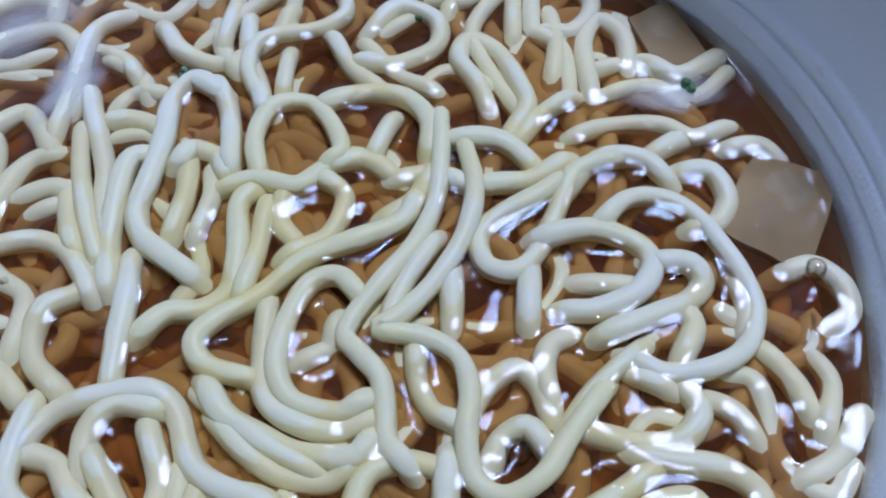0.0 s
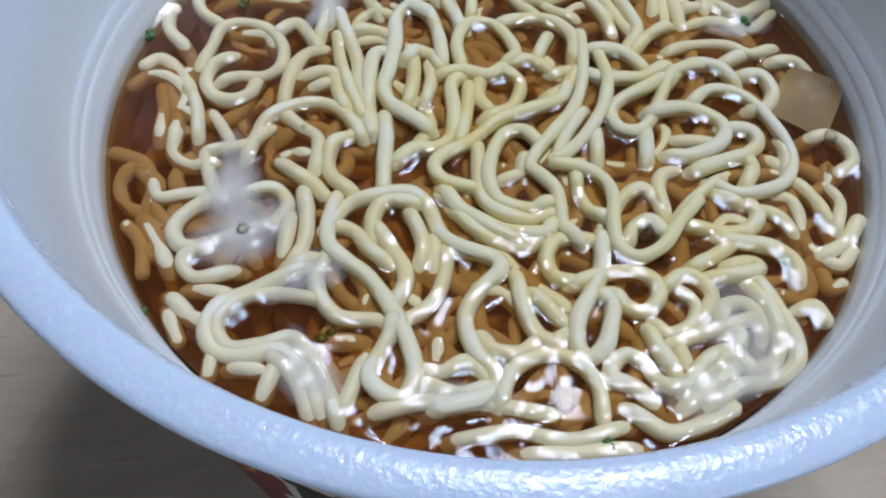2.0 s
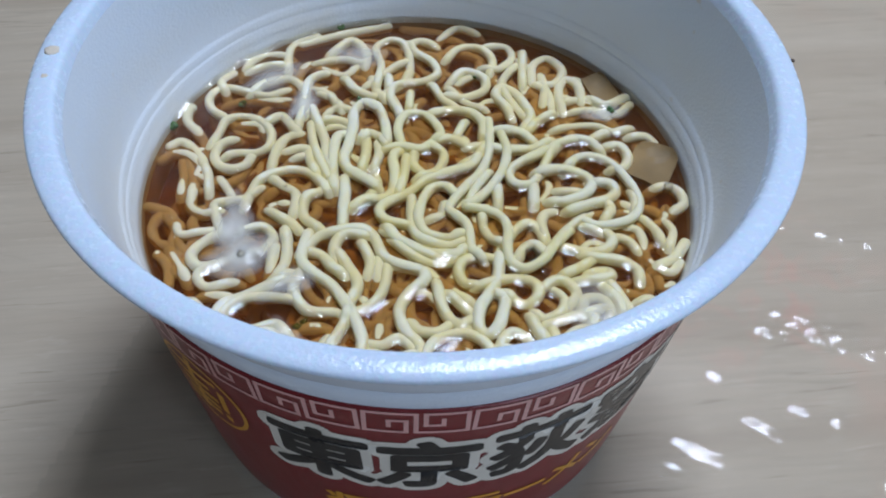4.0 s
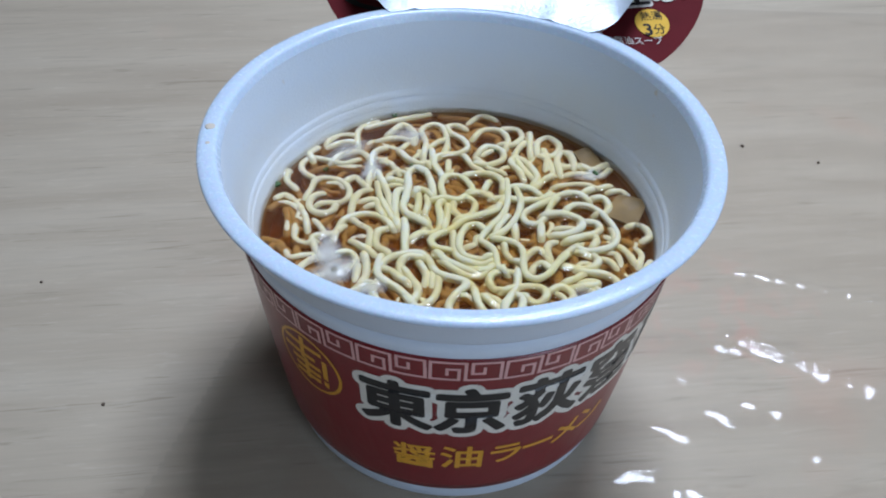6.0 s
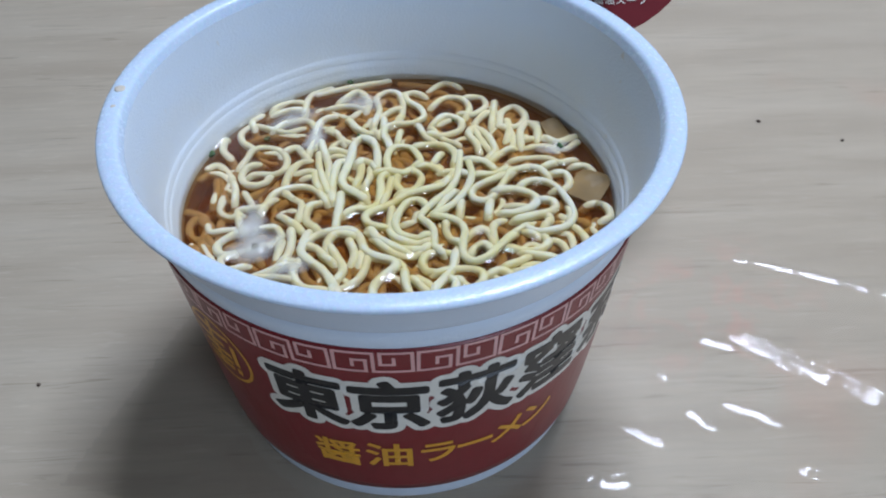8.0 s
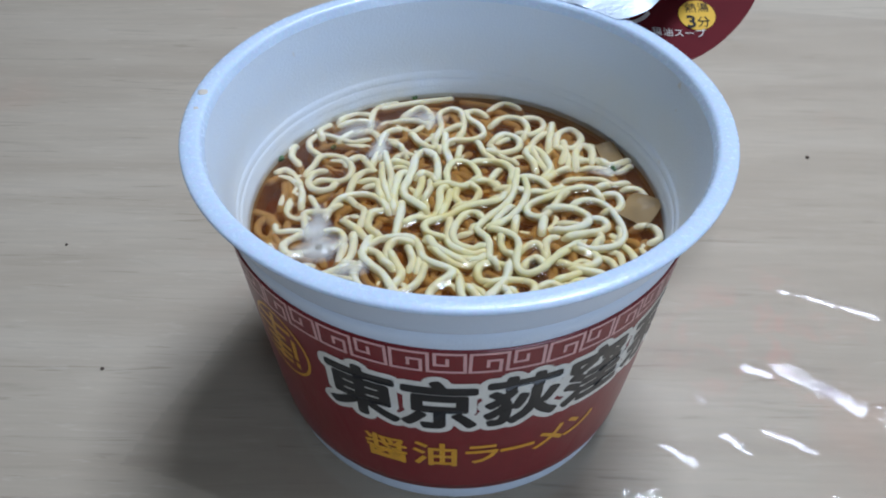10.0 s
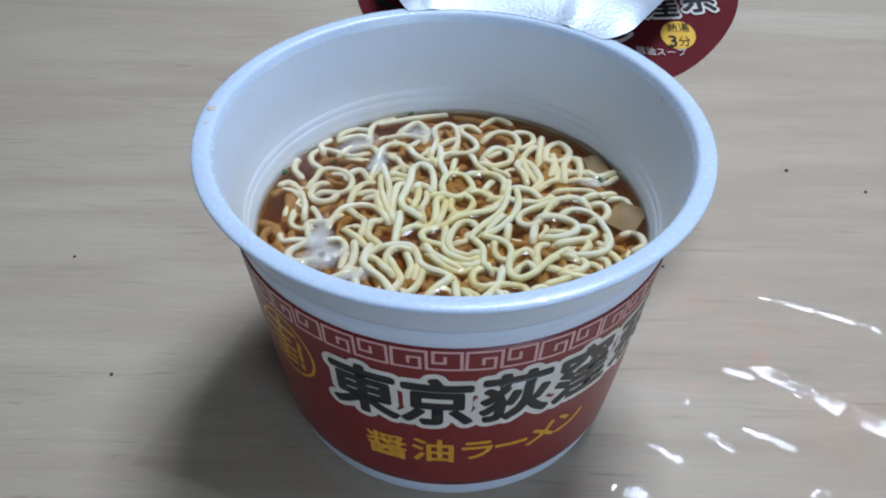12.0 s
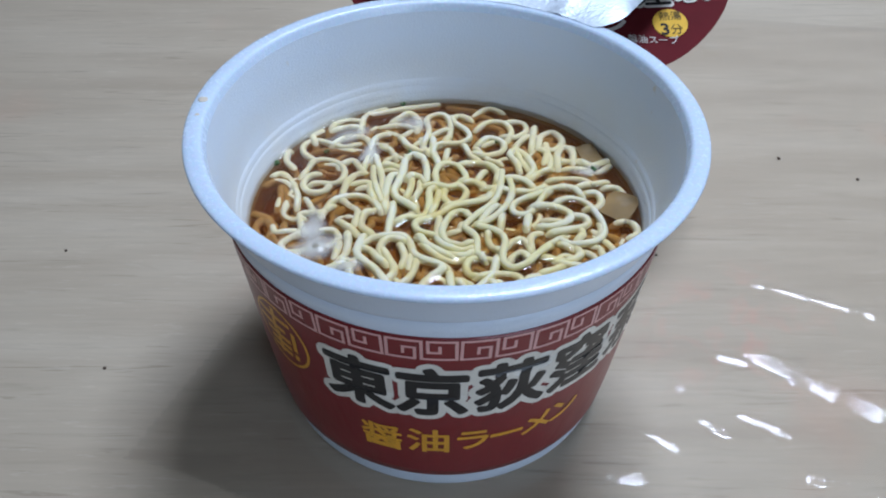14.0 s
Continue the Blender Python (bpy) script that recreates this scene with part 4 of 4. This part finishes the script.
for args in ((-37.5, -13, 4.5, 9.5, 0.1, 1.0, 0.9), (-34, -21.5, 8.0, 6.0, 0.3, 2.2, 0.9), (-25, -29.5, 7.5, 3.6, 0.6, 3.1, 0.6), (-27.5, 24.5, 3.2, 9.0, -0.3, 7.3, 0.8),
             (-24, -44, 4, 7.5, 0.5, 4.7, 0.6), (-35, 34, 9, 5, 0.7, 5.9, 0.6), (37, -35, 7, 9, 0.2, 8.4, 0.55), (31, -43, 8, 4, 0.5, 9.9, 0.6), (-16, 43, 9, 5, 0.1, 11.2, 0.5),
             (43, 24, 5, 4, 0.1, 12.6, 0.6), (-3, -46.5, 9, 2.6, 0.05, 13.8, 0.5)):
    starch(*args)


def slab(name, x, y, w, d, turn, tip, label):
    """A soft, slightly bent slice of bamboo shoot."""
    bm = bmesh.new()
    bmesh.ops.create_grid(bm, x_segments=8, y_segments=8, size=0.5)
    for v in bm.verts:
        u, q = v.co.x, v.co.y
        wob = 1 + 0.1 * noise.noise(Vector((u * 2.2, q * 2.2, x)))
        v.co = Vector((u * w * (1 - 0.2 * q) * wob, q * d * (1 + 0.2 * u) * wob, 0.5 * math.cos(u * 2.2) + 0.15 * math.sin(q * 7)))
    bmesh.ops.solidify(bm, geom=bm.faces[:], thickness=1.3)
    turned = pose(x, y, LEVEL - 0.6, tip * 0.25, 0, turn)
    for v in bm.verts:
        v.co = (turned @ v.co) * MM
    piece = part(name, bm, BAMBOO)
    for p in piece.data.polygons:
        p.use_smooth = False
    return tagged(piece, label, "bamboo shoot", "bamboo slices")


slab("bamboo_slice", 52.0, 8.6, 10.0, 12.5, -28, 6, "flat brown slice of bamboo shoot in the broth")
slab("bamboo_slice", 43.2, 33.0, 6.5, 12.0, 22, 8, "flat brown slice of bamboo shoot by the cup wall")


def scallion(x, y, r, tip, lift=0.4):
    bm = bmesh.new()
    steps = 18
    rows = []
    for rr, z in ((r * 0.1, -0.2), (r * 0.15, 0.35), (r, 0.25), (r * 1.02, -0.3)):
        rows.append([bm.verts.new((rr * math.cos(2 * math.pi * i / steps) * 0.85, rr * math.sin(2 * math.pi * i / steps) * 0.62, z + 0.5 * math.cos(2 * math.pi * i / steps) ** 2)) for i in range(steps)])
    for a, b in zip(rows, rows[1:] + rows[:1]):
        for i in range(steps):
            j = (i + 1) % steps
            bm.faces.new((a[i], b[i], b[j], a[j]))
    m = pose(x, y, SOUP_Z + lift, tip, tip * 0.4, x * 7)
    for v in bm.verts:
        v.co = (m @ v.co) * MM
    return tagged(part("scallion_ring", bm, SCALLION), "small green ring of spring onion in the broth", "spring onion", "spring onion bits")


for args in ((-56.3, 16.2, 1.7, 10), (-42.0, 25.0, 1.4, 25, -0.4), (-21.6, -37.6, 1.9, 30, -1.0), (44.3, 25.4, 1.2, 20, 1.0), (-21.2, 54.8, 1.2, 15), (-14.5, 26.0, 1.0, 40, 1.2), (12.5, 37.0, 1.2, 30, 0.2), (16, -52.0, 1.3, 20), (-47, -36, 1.2, 15)):
    scallion(*args)


def bubble(x, y, r, lift):
    bm = bmesh.new()
    bmesh.ops.create_uvsphere(bm, u_segments=20, v_segments=12, radius=r * MM)
    for v in bm.verts:
        v.co += Vector((x, y, SOUP_Z + lift)) * MM
    return tagged(part("bubble", bm, GLASSY), "tiny clear bubble on the broth", "bubble", "bubbles on the broth")


for args in ((-34.9, -22.2, 1.0, 1.2), (23.3, -19.2, 1.3, 0.3), (54.5, 1.0, 1.2, 0.4), (-28.5, -2.0, 0.6, 0.3)):
    bubble(*args)


# ---- the lid behind the cup ----
LID_Z, LID_TILT = 84.0, 0.15


def on_lid(x, y, up=0.0):
    return Vector((x, y, LID_Z + LID_TILT * (y - 60) - 0.0002 * (x - 20) ** 2 + 0.7 * math.sin(x * 0.11 + y * 0.05) + up)) * MM


def lay_on_lid(bm, x, y, turn, up, tall=1.0):
    c, s = math.cos(turn), math.sin(turn)
    for v in bm.verts:
        px, py = v.co.x, v.co.y * tall
        v.co = on_lid(x + px * c - py * s, y + px * s + py * c, up + v.co.z)
    return bm


def build_lid():
    lid = holder("cup_lid", "peeled-back paper lid, red print and silver foil underside", "lid")
    bm = bmesh.new()
    cx, cy, r = 20.0, 117.5, 71.0
    rows = []
    for j in range(31):
        y = 58 + (cy + r - 0.5 - 58) * j / 30
        half = math.sqrt(max(0.0, r * r - (y - cy) ** 2))
        row = []
        for i in range(33):
            x = cx + half * (i / 16 - 1)
            row.append(bm.verts.new(on_lid(x, y)))
        rows.append(row)
    for a, b in zip(rows, rows[1:]):
        for i in range(32):
            q = (a[i].co + b[i + 1].co) / 2
            if math.hypot(q.x, q.y) > 0.0695:
                bm.faces.new((a[i], a[i + 1], b[i + 1], b[i]))
    loose = [v for v in bm.verts if not v.link_faces]
    bmesh.ops.delete(bm, geom=loose, context="VERTS")
    face = part("printed_face", bm, LID_RED, lid, "dark red printed face")
    disc = bmesh.new()
    bmesh.ops.create_circle(disc, cap_ends=True, segments=40, radius=6.0)
    part("badge", lay_on_lid(disc, 68.3, 86.0, 0.1, 0.35, 1.25), LID_GOLD, face, "yellow disc")
    part("badge_letters", lay_on_lid(lettering("熱湯", 4.0), 68.2, 89.6, 0.1, 0.6, 1.3), LID_INK, face, "small dark letters")
    part("badge_letters", lay_on_lid(lettering("3", 7.0, 0.02), 68.2, 82.8, 0.1, 0.6, 1.2), LID_INK, face, "small dark number")
    part("badge_letters", lay_on_lid(lettering("分", 4.4), 70.4, 82.6, 0.1, 0.6, 1.3), LID_INK, face, "small dark letter")
    part("soup_line", lay_on_lid(lettering("醤油スープ", 3.5), 62.3, 76.2, 0.1, 0.4, 1.3), LID_CREAM, face, "small pale letters")
    part("lid_letter", lay_on_lid(thick_letter("ン", 11, 0.25, 1), 48.3, 82.5, 0.1, 0.4, 1.2), LID_CREAM, face, "pale brush letter")
    for word, x, y in (("窪", 62.0, 102.5), ("系", 75.5, 106.0)):
        part("lid_letter", lay_on_lid(thick_letter(word, 13.5, 1.2, 2), x, y, 0.12, 0.4, 1.2), LID_CREAM, face, "cream outline of a brush letter")
        part("lid_letter", lay_on_lid(thick_letter(word, 13.5, 0.3, 1), x, y, 0.12, 0.65, 1.2), LID_INK, face, "black brush letter")
    # a dark corner with a green and yellow badge
    corner = bmesh.new()
    bmesh.ops.create_circle(corner, cap_ends=True, segments=40, radius=21)
    part("dark_print", lay_on_lid(corner, -25, 107, 0, 0.3), LID_INK, face, "dark printed corner")
    disc = bmesh.new()
    bmesh.ops.create_circle(disc, cap_ends=True, segments=40, radius=13)
    part("green_badge", lay_on_lid(disc, -23, 109, 0, 0.5), SCALLION, face, "dark green disc")
    hoop = [(13 * math.cos(a), 13 * math.sin(a)) for a in (2 * math.pi * i / 40 for i in range(41))]
    part("badge_hoop", lay_on_lid(ribbon(hoop, 2.4), -23, 109, 0, 0.7), LID_GOLD, face, "yellow hoop")
    part("badge_hoop", lay_on_lid(ribbon([(-11, -6), (12, 4)], 2.2), -23, 109, 0, 0.7), LID_GOLD, face, "yellow bar")
    # the folded silver flap over it
    bm = bmesh.new()
    rows = []
    for j in range(21):
        s = j / 20
        x0, x1 = -23 - 22 * s ** 0.8, 40.5 + 37 * s ** 0.8
        row = []
        for i in range(33):
            q = i / 32
            x = x0 + (x1 - x0) * q
            front = math.sqrt(max(0, 68.6 ** 2 - min(abs(x), 50) ** 2))
            y = front * (1 - s) + s * 118
            z = 100.15 + 7.5 * math.sin(math.pi * min(1, s * 1.02)) * (0.35 + 0.65 * math.sin(math.pi * q) ** 0.6)
            crease = max(0.0, 1 - abs(q - 0.82 + 0.25 * s) * 28) + max(0.0, 1 - abs(q - 0.12 - 0.2 * s) * 28)
            row.append(bm.verts.new((x * MM, y * MM, (z + 0.5 * crease) * MM)))
        rows.append(row)
    for a, b in zip(rows, rows[1:]):
        for i in range(32):
            bm.faces.new((a[i], a[i + 1], b[i + 1], b[i]))
    part("foil_flap", bm, FOIL, lid, "folded silver foil underside")
    return lid


build_lid()


# ---- clear film on the table ----
# bunched folds of the film: from x, y to x, y, half width, amount
FOLDS = ((106, 17, 158, -11, 5.0, 1.25), (119, 50, 165, 36, 1.8, 0.6), (79, -2, 82, -4, 1.3, 0.6), (88, -17, 95, -21, 1.6, 0.6), (44, -42, 66, -41, 2.8, 0.8), (100, -13, 116, -19, 1.8, 0.5),
         (120, -35, 140, -38, 2.2, 0.7), (68, -23, 78, -28, 1.6, 0.5), (96, 13, 104, 10, 2.0, 0.6), (72, -48, 100, -56, 2.4, 0.6), (55, -52, 70, -58, 2.2, 0.6), (110, 51, 116, 50, 1.4, 0.5),
         (150, 96, 205, 90, 4.0, 0.5), (100, 232, 112, 224, 4.0, 0.6), (-68, -25, -50, -42, 5.0, 0.7))


def build_film():
    bm = bmesh.new()
    nx, ny = 300, 360
    rows, gone = [], set()
    for j in range(ny + 1):
        row = []
        for i in range(nx + 1):
            x, y = -100 + 350 * i / nx, -80 + 340 * j / ny
            far = max(0.0, min(1.0, (math.hypot(x, y) - 56) / 25))
            along, across = 0.8 * x - 0.6 * y, 0.6 * x + 0.8 * y
            low = noise.noise(Vector((along * 0.012, across * 0.03, 3.0)))
            crisp = 1 - 2 * abs(noise.noise(Vector((along * 0.13, across * 0.27, 9.0))))
            tiny = 1 - 2 * abs(noise.noise(Vector((along * 0.34, across * 0.5, 2.0))))
            # crumpled where it was bunched up, nearly flat elsewhere
            heap = 0.0
            for ax, ay, bx, by, wide, much in FOLDS:
                d = Vector((bx - ax, by - ay))
                t = max(0.0, min(1.0, ((x - ax) * d.x + (y - ay) * d.y) / d.length_squared))
                heap = max(heap, much * math.exp(-((x - ax - t * d.x) ** 2 + (y - ay - t * d.y) ** 2) / wide ** 2))
            z = 0.4 + far * (0.25 * low + 0.10 * crisp + heap * (0.5 + 0.6 * crisp + 0.42 * tiny))
            z = max(z, 0.15)
            row.append(bm.verts.new((x * MM, y * MM, z * MM)))
            # the sheet ends in front of the cup but for its bunched edge
            if (y < -62 + 6 * math.sin(x * 0.05) or x < -78 + 0.3 * y) and heap < 0.3:
                gone.add(row[-1])
        rows.append(row)
    for a, b in zip(rows, rows[1:]):
        for i in range(nx):
            if not gone.intersection((a[i], a[i + 1], b[i + 1], b[i])):
                bm.faces.new((a[i], a[i + 1], b[i + 1], b[i]))
    bmesh.ops.delete(bm, geom=[v for v in bm.verts if not v.link_faces], context="VERTS")
    return tagged(part("plastic_film", bm, FILM), "crumpled clear plastic film spread on the table", "film")


build_film().visible_shadow = False


# ---- specks on the table ----
def crumb(x, y, r, seed):
    bm = bmesh.new()
    bmesh.ops.create_icosphere(bm, subdivisions=2, radius=r * MM)
    for v in bm.verts:
        v.co *= 1 + 0.5 * noise.noise(v.co * 900 + Vector((seed, 0, 0)))
        v.co.z *= 0.6
        v.co += Vector((x, y, r * 0.5)) * MM
    return tagged(part("crumb", bm, CRUMB), "tiny dark crumb lying on the wooden table", "crumb", "crumbs on the table")


for k, (x, y, r) in enumerate(((-152.1, 35.4, 0.6), (-114.3, -20.1, 0.6), (133.0, 133.6, 0.8), (164.7, 123.0, 0.7), (76.2, 62.4, 0.6))):
    crumb(x, y, r, k * 3.3)


def dried_spot(x, y, r):
    bm = bmesh.new()
    bmesh.ops.create_icosphere(bm, subdivisions=2, radius=r * MM)
    for v in bm.verts:
        v.co.x *= 1 + 0.4 * noise.noise(v.co * 700)
        v.co.z *= 0.12
        v.co += Vector((x, y, 99.95)) * MM
    return tagged(part("dried_spot", bm, SPOT), "faint tan spot of dried broth on the rim", "stain", "spots on the rim")


SPOT = mat_plain("dried_broth", (0.62, 0.56, 0.47), 0.5, scale=400)
dried_spot(-69.3, -1.0, 1.5)
dried_spot(-68.7, -8.5, 0.7)
